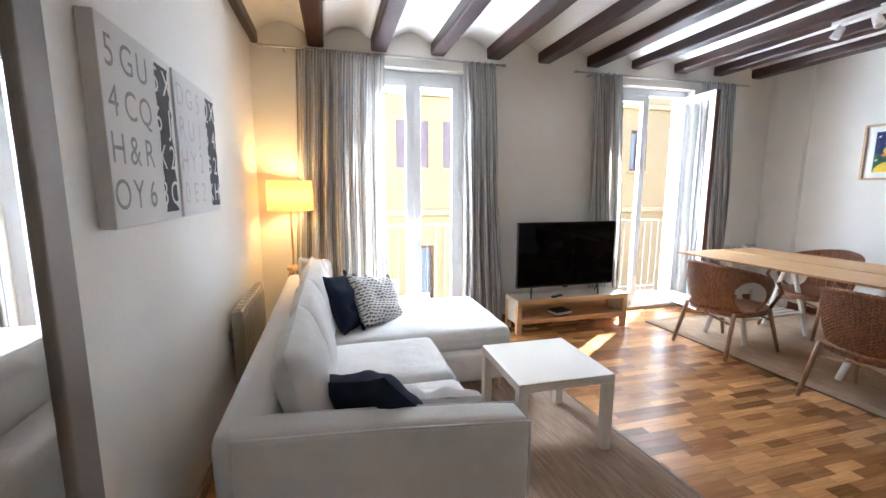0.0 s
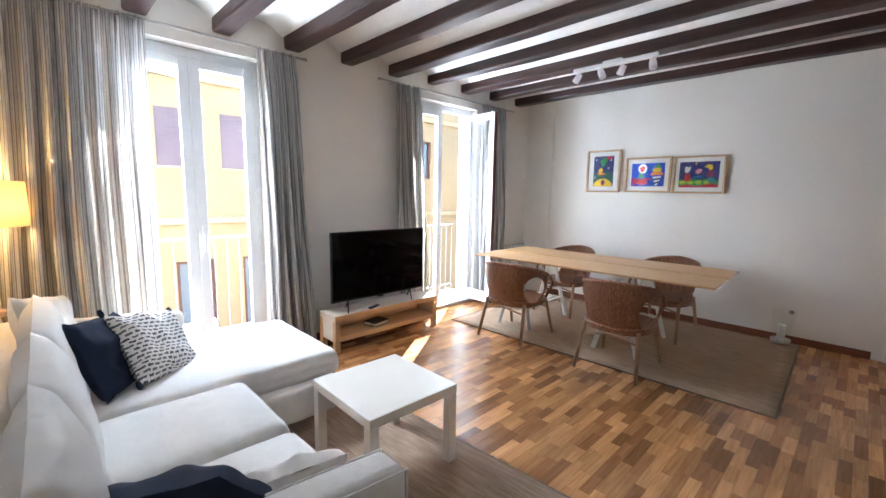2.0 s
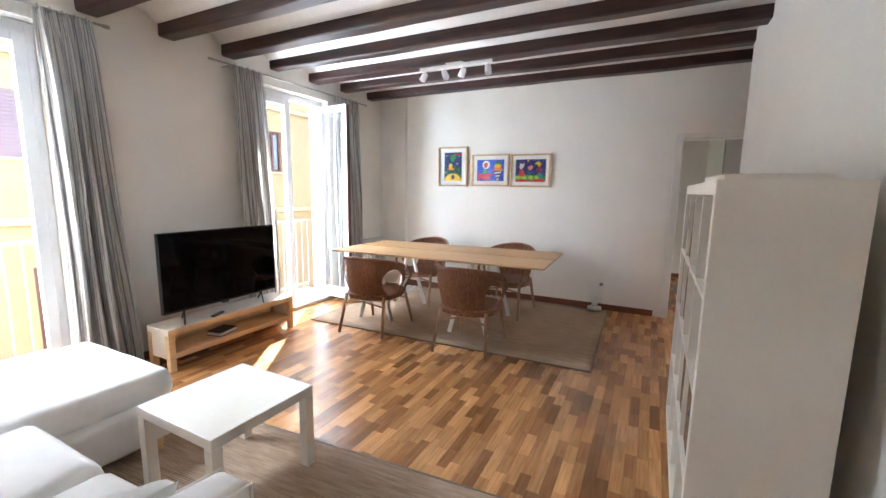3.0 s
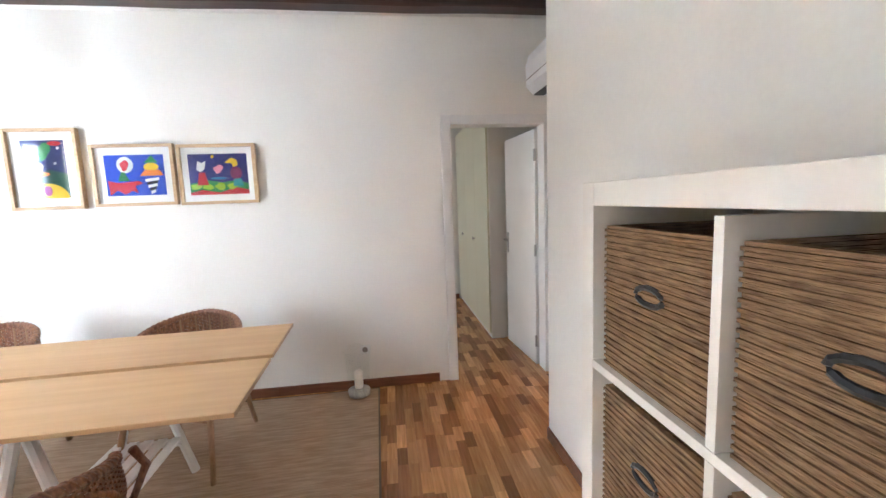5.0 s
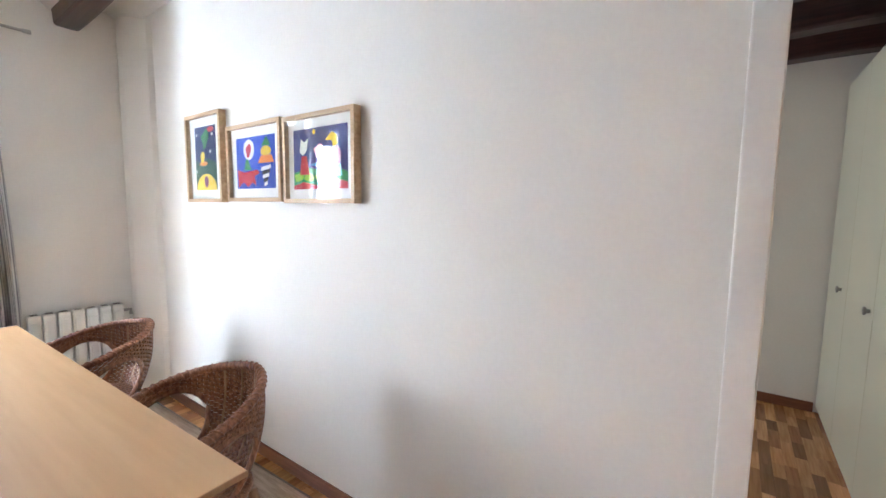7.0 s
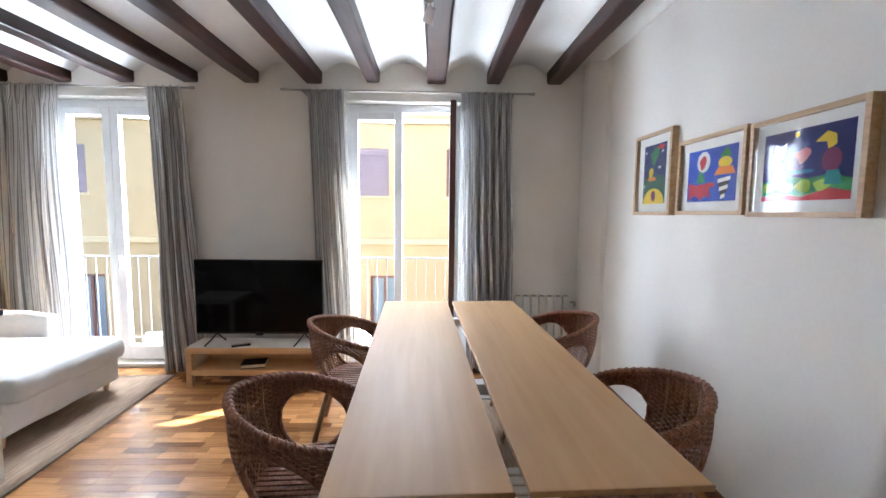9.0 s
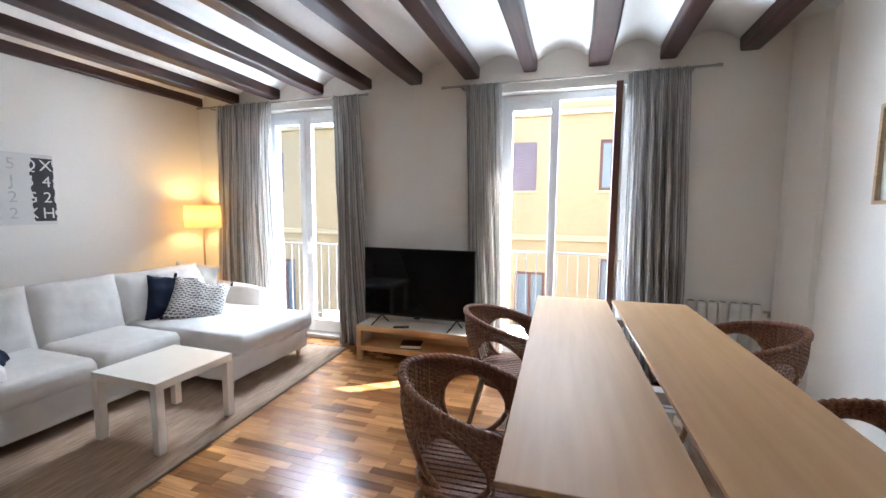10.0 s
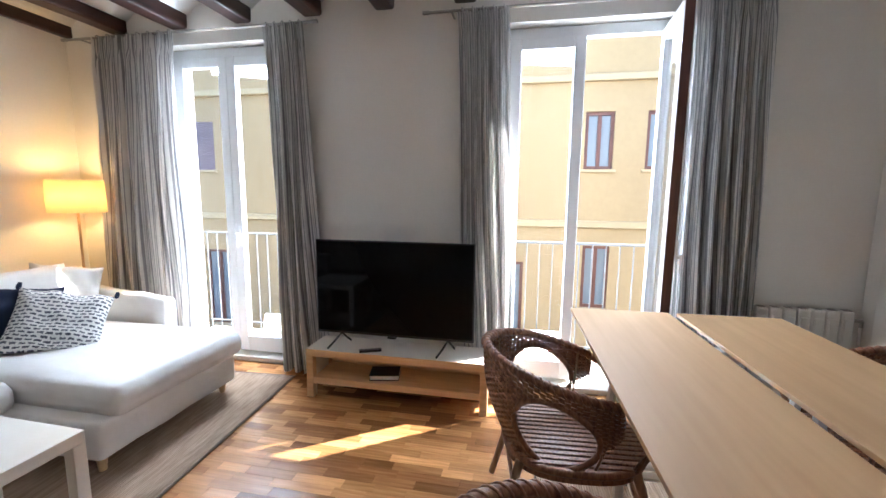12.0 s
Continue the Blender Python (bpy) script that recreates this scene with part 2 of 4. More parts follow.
def pattern_mat():
    m = Mat("patterned_cotton", (0.75, 0.73, 0.70), 0.9)
    at = m.coords((1, 1, 1), "UV")
    n = m.noise(34, at, 2)
    wob = m.node("ShaderNodeVectorMath")
    wob.operation = "MULTIPLY_ADD"
    m.link(n, wob.inputs[0])
    wob.inputs[1].default_value = (0.035, 0.03, 0)
    m.link(at, wob.inputs[2])
    bk = m.node("ShaderNodeTexBrick", Scale=1.0, Mortar_Size=0.013, Mortar_Smooth=0.2, Brick_Width=0.085, Row_Height=0.045)
    bk.inputs["Color1"].default_value = (0.05, 0.055, 0.075, 1)
    bk.inputs["Color2"].default_value = (0.16, 0.16, 0.18, 1)
    bk.inputs["Mortar"].default_value = (0.74, 0.72, 0.68, 1)
    m.link(wob.outputs[0], bk.inputs["Vector"])
    m.base(bk.outputs["Color"])
    m.bump(n, 0.2, 0.004)
    return m.m


M_PATTERN = pattern_mat()
SHADE = Mat("linen_shade", (0.78, 0.58, 0.30), 0.9)
SHADE.b.inputs["Emission Color"].default_value = (1.0, 0.60, 0.20, 1)
SHADE.b.inputs["Emission Strength"].default_value = 0.085
SHADE.vary(0.05, 3, 200, 0.2)
glow_through = SHADE.node("ShaderNodeBsdfTranslucent")
glow_through.inputs[0].default_value = (0.85, 0.70, 0.45, 1)
shade_mix = SHADE.node("ShaderNodeMixShader")
shade_mix.inputs[0].default_value = 0.55
SHADE.link(SHADE.b.outputs[0], shade_mix.inputs[1])
SHADE.link(glow_through.outputs[0], shade_mix.inputs[2])
SHADE.link(shade_mix.outputs[0], SHADE.nt.nodes["Material Output"].inputs[0])
M_SHADE = SHADE.m


# ---- mesh helpers ----
def link_mesh(name, bm, material, smooth=False):
    me = bpy.data.meshes.new(name)
    bm.to_mesh(me)
    bm.free()
    for p in me.polygons:
        p.use_smooth = smooth
    me.materials.append(material)
    return new(name, me)


def part(name, bm, material, parent, label="", smooth=False):
    ob = link_mesh(name, bm, material, smooth)
    ob.parent = parent
    if label:
        ob["label"] = label
    return ob


def thing(name, label, category, group="", kind="", at=None):
    ob = new(name)
    ob.empty_display_size = 0.1
    if at is not None:
        ob.matrix_basis = at
    return tagged(ob, label, category, group, kind)


def add_box(bm, a, b, bevel=0.0, m=None, segments=2):
    a, b = Vector(a), Vector(b)
    made = bmesh.ops.create_cube(bm, size=1.0)["verts"]
    for v in made:
        v.co = Vector([(a[i] + b[i]) / 2 + v.co[i] * (b[i] - a[i]) for i in range(3)])
    if bevel:
        edges = list({e for v in made for e in v.link_edges})
        res = bmesh.ops.bevel(bm, geom=edges, offset=bevel, segments=segments, profile=0.5, affect="EDGES")
        made = list({v for f in res["faces"] for v in f.verts} | {v for v in made if v.is_valid})
    if m is not None:
        bmesh.ops.transform(bm, matrix=m, verts=[v for v in made if v.is_valid])
    return bm


def box(a, b, bevel=0.0, m=None, segments=2):
    return add_box(bmesh.new(), a, b, bevel, m, segments)


def add_tube(bm, points, radius, sides=8, closed=False):
    pts = [Vector(p) for p in points]
    n = len(pts)
    radii = radius if isinstance(radius, (list, tuple)) else [radius] * n
    rings = []
    up = Vector((0, 0, 1))
    for i, p in enumerate(pts):
        d = (pts[(i + 1) % n] - pts[i - 1]) if closed else (pts[min(i + 1, n - 1)] - pts[max(i - 1, 0)])
        d.normalize()
        side = d.cross(up if abs(d.z) < 0.95 else Vector((1, 0, 0))).normalized()
        other = side.cross(d)
        rings.append([bm.verts.new(p + radii[i] * (math.cos(k * math.tau / sides) * side + math.sin(k * math.tau / sides) * other)) for k in range(sides)])
    for i in range(n if closed else n - 1):
        r, q = rings[i], rings[(i + 1) % n]
        for k in range(sides):
            bm.faces.new((r[k], r[(k + 1) % sides], q[(k + 1) % sides], q[k]))
    if not closed:
        bm.faces.new(rings[0][::-1])
        bm.faces.new(rings[-1])
    bmesh.ops.recalc_face_normals(bm, faces=bm.faces)
    return bm


def tube(points, radius, sides=8, closed=False):
    return add_tube(bmesh.new(), points, radius, sides, closed)


def lathe(profile, sides=32, at=(0, 0, 0)):
    bm = bmesh.new()
    rings = [[bm.verts.new((at[0] + r * math.cos(k * math.tau / sides), at[1] + r * math.sin(k * math.tau / sides), at[2] + z)) for k in range(sides)] for r, z in profile]
    for r, q in zip(rings, rings[1:]):
        for k in range(sides):
            bm.faces.new((r[k], r[(k + 1) % sides], q[(k + 1) % sides], q[k]))
    if profile[0][0] > 0:
        bm.faces.new(rings[0][::-1])
    if profile[-1][0] > 0:
        bm.faces.new(rings[-1])
    bmesh.ops.remove_doubles(bm, verts=bm.verts, dist=1e-5)
    bmesh.ops.recalc_face_normals(bm, faces=bm.faces)
    return bm


def pillow(w, h, d, n=18, pinch=0.06, seed=0, wrinkle=0.006):
    """A soft cushion in the local xz plane, thick along y, with a UV map."""
    bm = bmesh.new()
    uv = bm.loops.layers.uv.new("UVMap")
    grids = []
    for sgn in (-1, 1):
        grid = []
        for i in range(n + 1):
            row = []
            for j in range(n + 1):
                u, v = i / n * 2 - 1, j / n * 2 - 1
                f = max(0.0, (1 - u ** 4) * (1 - v ** 4)) ** 0.45
                ex = 1 - pinch * (1 - abs(v) ** 2.5) * abs(u) ** 3
                ez = 1 - pinch * (1 - abs(u) ** 2.5) * abs(v) ** 3
                k = noise.noise(Vector((u * 2.2 + seed * 7, v * 2.2, sgn + seed))) * wrinkle * 2.4
                row.append(bm.verts.new((u * w / 2 * ex, sgn * (d / 2 * f + k * f), v * h / 2 * ez + k * 0.5)))
            grid.append(row)
        grids.append(grid)
    for grid, flip in zip(grids, (False, True)):
        for i in range(n):
            for j in range(n):
                q = [(i, j), (i + 1, j), (i + 1, j + 1), (i, j + 1)]
                if flip:
                    q = q[::-1]
                f = bm.faces.new([grid[a][b] for a, b in q])
                for loop, (a, b) in zip(f.loops, q):
                    loop[uv].uv = (a / n * w * 2, b / n * h * 2)
    bmesh.ops.remove_doubles(bm, verts=bm.verts, dist=1e-4)
    bmesh.ops.recalc_face_normals(bm, faces=bm.faces)
    return bm


def soft_box(a, b, r, cuts=8, puff=0.0, seed=0, wrinkle=0.005):
    """A rounded, slightly wrinkled upholstery block."""
    a, b = Vector(a), Vector(b)
    bm = bmesh.new()
    bmesh.ops.create_cube(bm, size=2.0)
    bmesh.ops.subdivide_edges(bm, edges=bm.edges[:], cuts=cuts, use_grid_fill=True)
    c, h = (a + b) / 2, (b - a) / 2
    def place(q, half):
        n = cuts + 1
        k = round((q + 1) / 2 * n)
        e = min(r, half * 0.8)
        ends = (-half, -half + 0.3 * e, -half + e)
        if k < 3:
            return ends[k]
        if k > n - 3:
            return -ends[n - k]
        return -half + e + (2 * half - 2 * e) * (k - 2) / (n - 4)
    for v in bm.verts:
        p = Vector([place(v.co[i], h[i]) for i in range(3)])
        inner = Vector([max(-(h[i] - r), min(h[i] - r, p[i])) if h[i] > r else 0.0 for i in range(3)])
        d = p - inner
        if d.length > 1e-6:
            p = inner + d.normalized() * min(r, d.length)
        q = v.co
        p.z += puff * max(0, q.z) * (1 - q.x ** 4) * (1 - q.y ** 4)
        p += Vector(noise.noise_vector(p * 5 + Vector((seed, seed * 3, 0)))) * wrinkle
        v.co = c + p
    return bm


def wall(name, a, b, openings=(), material=None, label="", axis=0):
    """An upright wall from a to b with rectangular openings (u0, u1, z0, z1) along the axis, built of butted blocks."""
    bm = bmesh.new()
    us = sorted({a[axis], b[axis], *[o[0] for o in openings], *[o[1] for o in openings]})
    for u0, u1 in zip(us, us[1:]):
        zs = [(a[2], b[2])]
        for o in openings:
            if o[0] <= u0 + 1e-6 and o[1] >= u1 - 1e-6:
                zs = [(a[2], o[2]), (o[3], b[2])]
        for z0, z1 in zs:
            if z1 - z0 > 1e-4:
                p, q = list(a), list(b)
                p[axis], q[axis], p[2], q[2] = u0, u1, z0, z1
                add_box(bm, p, q)
    bmesh.ops.remove_doubles(bm, verts=bm.verts, dist=1e-4)
    ob = link_mesh(name, bm, material or M_WALL)
    return tagged(ob, label, "wall", kind="structure")


# ---- the plan ----
XL, XR, YS, TOP = 0.12, 6.05, -4.39, 2.95
W1 = (1.02, 2.06)
W2 = (3.71, 4.80)
WTOP = 2.535
# the third opening is unseen, added to let light into the bedroom
wall("wall_north", (XL - 0.2, 0, 0), (9.7, 0.32, 3.3), [(*W1, 0.0, WTOP), (*W2, 0.0, WTOP), (7.0, 8.2, 0.9, 2.3)], label="cream painted wall with two tall balcony openings")
wall("wall_west", (XL - 0.2, -4.9, 0), (XL, 0, 3.3), label="cream painted plaster wall behind the sofa", axis=1)
wall("wall_east", (XR, -6.4, 0), (XR + 0.12, 0, 3.3), [(-4.735, -3.98, 0.0, 2.05)], label="white painted wall with three framed prints and a doorway", axis=1)
wall("wall_south", (XL, YS - 0.24, 0), (5.11, YS, 3.3), label="cream painted wall behind the white shelf")
PY = -4.78
wall("wall_return", (4.90, PY, 0), (5.11, YS - 0.24, 3.3), label="white painted end of the living room wall", axis=1)
wall("wall_passage", (4.90, PY - 0.10, 0), (XR, PY, 3.3), [(5.22, 5.90, 0.0, 2.06)], label="white wall of the passage with a doorway")
wall("wall_bath_south", (4.2, -6.6, 0), (XR, -6.4, 3.3), label="plain bathroom wall")
wall("wall_bath_west", (4.2, -6.4, 0), (4.4, YS - 0.24, 3.3), label="plain bathroom wall", axis=1)
wall("wall_bedroom_east", (8.80, -6.4, 0), (9.0, 0, 3.3), label="pale bedroom wall", axis=1)
wall("wall_bedroom_south", (XR + 0.12, -6.6, 0), (9.7, -6.4, 3.3), label="plain bedroom wall")

# blunt pier in the corner beside the second window
bm = bmesh.new()
low = [(6.0495, -0.40), (6.02, -0.375), (5.975, -0.20), (5.955, -0.10), (5.955, -0.0005), (6.0495, -0.0005)]
rings = [[bm.verts.new((x, y, z)) for x, y in low] for z in (0.0, 3.29)]
bm.faces.new(rings[0])
bm.faces.new(rings[1][::-1])
for k in range(len(low)):
    n = (k + 1) % len(low)
    bm.faces.new((rings[0][k], rings[1][k], rings[1][n], rings[0][n]))
bmesh.ops.recalc_face_normals(bm, faces=bm.faces)
tagged(link_mesh("wall_pier", bm, M_WALL), "cream painted blunt corner pier beside the radiator", "wall", kind="structure")

# ceiling: shallow vaults between beams
BEAM0, STEP, BZ0, BZ1 = 0.03, 0.557, 2.70, 2.86
BEAM_WIDTHS = (0.15, 0.14, 0.145, 0.14, 0.145, 0.14, 0.15, 0.125, 0.175, 0.13, 0.14)


def beam_lift(x):
    """The old ceiling rises a little towards the east wall."""
    return 0.0140 * (x - 4.5)
bm = bmesh.new()
edges = [BEAM0 + STEP * k for k in range(12)]
for k in range(12):
    x0 = edges[k] + BEAM_WIDTHS[min(k, 10)] - 0.02 if k < 11 else 99
    x1 = edges[k + 1] + 0.02 if k < 10 else XR
    if x0 > XR:
        continue
    n = 10
    prev = None
    for i in range(n + 1):
        u = i / n
        z = BZ1 - 0.03 + 0.10 * (1 - (2 * u - 1) ** 2)
        x = x0 + (x1 - x0) * u
        z += beam_lift(x)
        pair = (bm.verts.new((x, 0.02, z)), bm.verts.new((x, -4.85, z)))
        if prev:
            bm.faces.new((prev[0], prev[1], pair[1], pair[0]))
        prev = pair
ceil = link_mesh("ceiling", bm, M_CEIL, True)
mod = ceil.modifiers.new("thick", "SOLIDIFY")
mod.thickness, mod.offset = 0.05, -1
tagged(ceil, "white plaster ceiling vaulted between dark beams", "ceiling", kind="structure")
slab = link_mesh("ceiling_slab", box((XL - 0.2, -6.6, 3.3), (9.7, 0.32, 3.5)), M_CEIL)
tagged(slab, "plain slab over the rooms", "ceiling", kind="structure")
bc = link_mesh("ceiling_bedroom", box((XR + 0.12, -6.4, 2.75), (8.80, 0, 2.85)), M_CEIL)
tagged(bc, "white bedroom ceiling", "ceiling", kind="structure")
bc = link_mesh("ceiling_bath", box((4.4, -6.4, 2.5), (XR, PY - 0.102, 2.6)), M_CEIL)
tagged(bc, "plain bathroom ceiling", "ceiling", kind="structure")


def beam_mesh(x, y0, y1, z0, z1, w, seed):
    bm = box((x, y0, z0), (x + w, y1, z1), 0.018)
    long = [e for e in bm.edges if abs(e.verts[0].co.y - e.verts[1].co.y) > 1]
    bmesh.ops.subdivide_edges(bm, edges=long, cuts=24)
    for v in bm.verts:
        k = noise.noise_vector(Vector((x * 9 + seed, v.co.y * 1.6, v.co.z * 4)))
        v.co += Vector((k.x * 0.012, 0, k.z * 0.010))
    return bm


for k in range(11):
    ob = link_mesh("ceiling_beam", beam_mesh(BEAM0 + STEP * k + (0.096 if k == 0 else 0), -4.80, 0.03, BZ0 + beam_lift(BEAM0 + STEP * k), BZ1 + beam_lift(BEAM0 + STEP * k), BEAM_WIDTHS[k] - (0.09 if k == 0 else 0), k * 3.1), M_BEAM)
    tagged(ob, "dark brown varnished timber ceiling beam", "beam", "ceiling beams")
for x in (6.33, 6.89, 7.45, 8.01, 8.57):
    ob = link_mesh("bedroom_beam", beam_mesh(x, -6.38, -0.02, 2.55, 2.75, 0.15, x), M_BEAM)
    tagged(ob, "dark brown beam under the bedroom ceiling", "beam", "bedroom beams")

floor = link_mesh("floor", box((XL - 0.2, -6.6, -0.2), (9.7, 0.30, -0.004)), M_JOINT)
tagged(floor, "oak mosaic parquet floor, varnished", "floor", kind="structure")


def skirting(name, a, b):
    ob = link_mesh(name, box(a, b, 0.004), M_SKIRT)
    return tagged(ob, "reddish brown wooden skirting board", "skirting", kind="structure")


skirting("baseboard", (XR - 0.014, -3.83, 0), (XR - 0.001, -0.405, 0.075))
skirting("baseboard", (XL + 0.001, -4.38, 0), (XL + 0.014, -0.02, 0.075))
skirting("baseboard", (XL + 0.02, -0.014, 0), (W1[0], -0.001, 0.075))
skirting("baseboard", (W1[1], -0.014, 0), (W2[0], -0.001, 0.075))
skirting("baseboard", (W2[1], -0.014, 0), (XR - 0.10, -0.001, 0.075))
skirting("baseboard", (XL + 0.02, YS + 0.001, 0), (5.11, YS + 0.014, 0.075))
skirting("baseboard", (8.78, -4.47, 0), (8.798, -0.02, 0.075))


# ---- door casings and the bedroom door ----
def casing(name, x, y0, y1, z, w=0.075, axis="y", face=-1):
    t = thing(name, "white painted wooden door casing", "door casing", kind="structure")
    d0, d1 = (x - 0.018, x + 0.13) if face < 0 else (x - 0.13, x + 0.018)
    def blk(a, b, c, d):
        if axis == "y":
            return box((d0, a, c), (d1, b, d), 0.005)
        return box((a, d0, c), (b, d1, d), 0.005)
    part("jamb", blk(y0 - min(w, 0.045) if axis == "y" else y0 - w, y0, 0, z + w), M_WHITE, t)
    part("jamb", blk(y1, y1 + w, 0, z + w), M_WHITE, t)
    part("head", blk(y0, y1, z, z + w), M_WHITE, t)
    return t


casing("door_casing_1", XR, -4.73, -3.985, 2.045)
casing("door_casing_2", PY, 5.225, 5.895, 2.055, 0.08, "x", 1)

door = thing("door_1", "white flush bedroom door standing open", "door", kind="structure", at=pose(XR + 0.135, -4.725, 0, 0, 0, 4))
part("door_leaf", box((0, -0.02, 0.008), (0.70, 0.02, 2.03), 0.004), M_WHITE, door)
plate = part("lock_plate", box((0.625, 0.02, 0.93), (0.660, 0.026, 1.13), 0.003), M_STEEL, door, "brushed steel plate")
part("door_handle", tube([(0.642, 0.026, 1.06), (0.642, 0.065, 1.06), (0.62, 0.07, 1.06), (0.53, 0.07, 1.06)], 0.009), M_STEEL, plate, "steel lever")
for z in (0.22, 1.02, 1.82):
    part("hinge", box((-0.012, 0.012, z - 0.05), (0.004, 0.03, z + 0.05), 0.002), M_STEEL, door)

# wardrobe in the bedroom
wr = thing("wardrobe", "tall cream wardrobe with plain doors in the bedroom", "wardrobe")
part("carcass", box((6.95, -5.10, 0.0), (8.775, -4.502, 2.38), 0.004), M_WHITE, wr, "white side panel")
for k, knob_x in enumerate((None, 7.62, 8.32)):
    x = 6.955 + k * 0.607
    d = part("wardrobe_door", box((x, -4.50, 0.06), (x + 0.603, -4.48, 2.37), 0.003), M_CREAM, wr, "cream glossy door")
    if knob_x:
        part("knob", lathe([(0.0, 0.0), (0.010, 0.001), (0.010, 0.012), (0.021, 0.018), (0.021, 0.026), (0.0, 0.030)], 16), M_STEEL, d, "dark steel knob").matrix_basis = pose(knob_x, -4.4805, 1.01, -90, 0, 0)


# ---- balcony windows ----
def leaf(w, h, side):
    """A glazed window leaf hinged at its local x = 0."""
    t = bmesh.new()
    s = 0.075
    add_box(t, (0, -0.03, 0), (s, 0.03, h), 0.006)
    add_box(t, (w - s, -0.03, 0), (w, 0.03, h), 0.006)
    add_box(t, (s, -0.03, h - s), (w - s, 0.03, h), 0.006)
    add_box(t, (s, -0.03, 0), (w - s, 0.03, 0.13), 0.006)
    return t, box((s - 0.005, -0.004, 0.125), (w - s + 0.005, 0.004, h - s + 0.005))


def balcony_window(name, x0, x1, label, open_right):
    t = thing(name, label, "balcony window", kind="structure")
    y0, y1, z0, z1, f = 0.10, 0.17, 0.06, WTOP - 0.005, 0.05
    bm = bmesh.new()
    add_box(bm, (x0, y0, z0 - 0.05), (x0 + f, y1, z1), 0.005)
    add_box(bm, (x1 - f, y0, z0 - 0.05), (x1, y1, z1), 0.005)
    add_box(bm, (x0 + f, y0, z1 - 0.07), (x1 - f, y1, z1), 0.005)
    part("window_frame", bm, M_PVC, t)
    part("window_sill", box((x0, -0.01, 0.002), (x1, 0.31, 0.045), 0.008), M_STONE, t, "grey stone threshold")
    w, h = (x1 - x0 - 2 * f) / 2, z1 - 0.07 - z0
    poses = [pose(x0 + f, 0.11, z0), pose(x1 - f, 0.11, z0, 0, 0, 180 + (86 if open_right else 0))]
    for k, m in enumerate(poses):
        frame_bm, glass_bm = leaf(w, h, k)
        lf = part("window_leaf", frame_bm, M_PVC, t)
        lf.matrix_basis = m
        g = part("pane", glass_bm, M_GLASS, lf)
        g.visible_shadow = False
        if k == 1 and open_right:
            part("edge_seal", box((w + 0.0005, -0.026, 0.004), (w + 0.006, 0.022, h - 0.004), 0.001), M_BROWN, lf, "dark brown edge of the open leaf")
        if k == 1:
            sgn = 1
            hb = box((w - 0.055, 0.03 * sgn, 0.98), (w - 0.025, 0.042 * sgn, 1.10), 0.003)
            add_box(hb, (w - 0.048, 0.04, 0.99), (w - 0.032, 0.07, 1.01), 0.003)
            add_box(hb, (w - 0.05, 0.06, 0.90), (w - 0.03, 0.075, 1.015), 0.005)
            part("window_handle", hb, M_PVC, lf, "white lever handle")
    return t


balcony_window("window_1", *W1, "white double-leaf balcony window, shut", False)
balcony_window("window_2", *W2, "white double-leaf balcony window with one leaf swung open inwards", True)


def balcony(x0, x1):
    t = thing("balcony", "narrow balcony with a thin grey iron railing", "balcony", "balconies")
    part("slab", box((x0, 0.325, -0.16), (x1, 0.80, -0.01), 0.015), M_STONE, t)
    part("top_rail", box((x0, 0.74, 0.985), (x1, 0.775, 1.005), 0.004), M_RAIL, t)
    part("bottom_rail", box((x0, 0.745, 0.06), (x1, 0.77, 0.075), 0.003), M_RAIL, t)
    n = round((x1 - x0) / 0.115)
    for k in range(n + 1):
        x = x0 + 0.01 + (x1 - x0 - 0.02) * k / n
        part("bar", tube([(x, 0.757, -0.012), (x, 0.757, 0.99)], 0.006, 6), M_RAIL, t)


balcony(W1[0] - 0.35, W1[1] + 0.35)
balcony(W2[0] - 0.35, W2[1] + 0.35)


# ---- street and the house opposite ----
ground = link_mesh("ground", box((-400, 0.3, -4.9), (400, 800, -4.7)), M_ASPHALT)
tagged(ground, "grey paved street far below", "street", kind="structure")
front = link_mesh("outer_wall", box((XL - 8, 0.0, -4.7), (16, 0.32, -0.20)), M_FACADE2)
tagged(front, "pale rendered outer wall below the flat", "wall", kind="structure")
house = thing("house_opposite", "ochre rendered house across the narrow street", "house")
FY = 4.45
far_windows = []
for i, (x, kind) in enumerate(((-2.9, "blind"), (2.05, "blind"), (3.02, "blind"), (4.84, "brown"), (5.80, "brown"), (7.6, "brown"))):
    far_windows.append((x, x + (0.46 if kind == "brown" else 0.66), 1.84, 2.78, kind))
for x in (-2.6, 0.2, 2.22, 3.3, 6.4):
    far_windows.append((x, x + 0.6, -1.35, 0.22, "door"))

far_windows.append((4.90, 5.34, -0.55, 0.55, "door"))


def facade():
    bm = bmesh.new()
    us = sorted({-12.0, 18.0, *[w[0] for w in far_windows], *[w[1] for w in far_windows]})
    for u0, u1 in zip(us, us[1:]):
        cuts = [-4.7]
        for w in far_windows:
            if w[0] <= u0 + 1e-6 and w[1] >= u1 - 1e-6:
                cuts += [w[2], w[3]]
        cuts = [cuts[0], *sorted(cuts[1:]), 5.6]
        for z0, z1 in zip(cuts[::2], cuts[1::2]):
            add_box(bm, (u0, FY, z0), (u1, FY + 0.35, z1))
    return bm


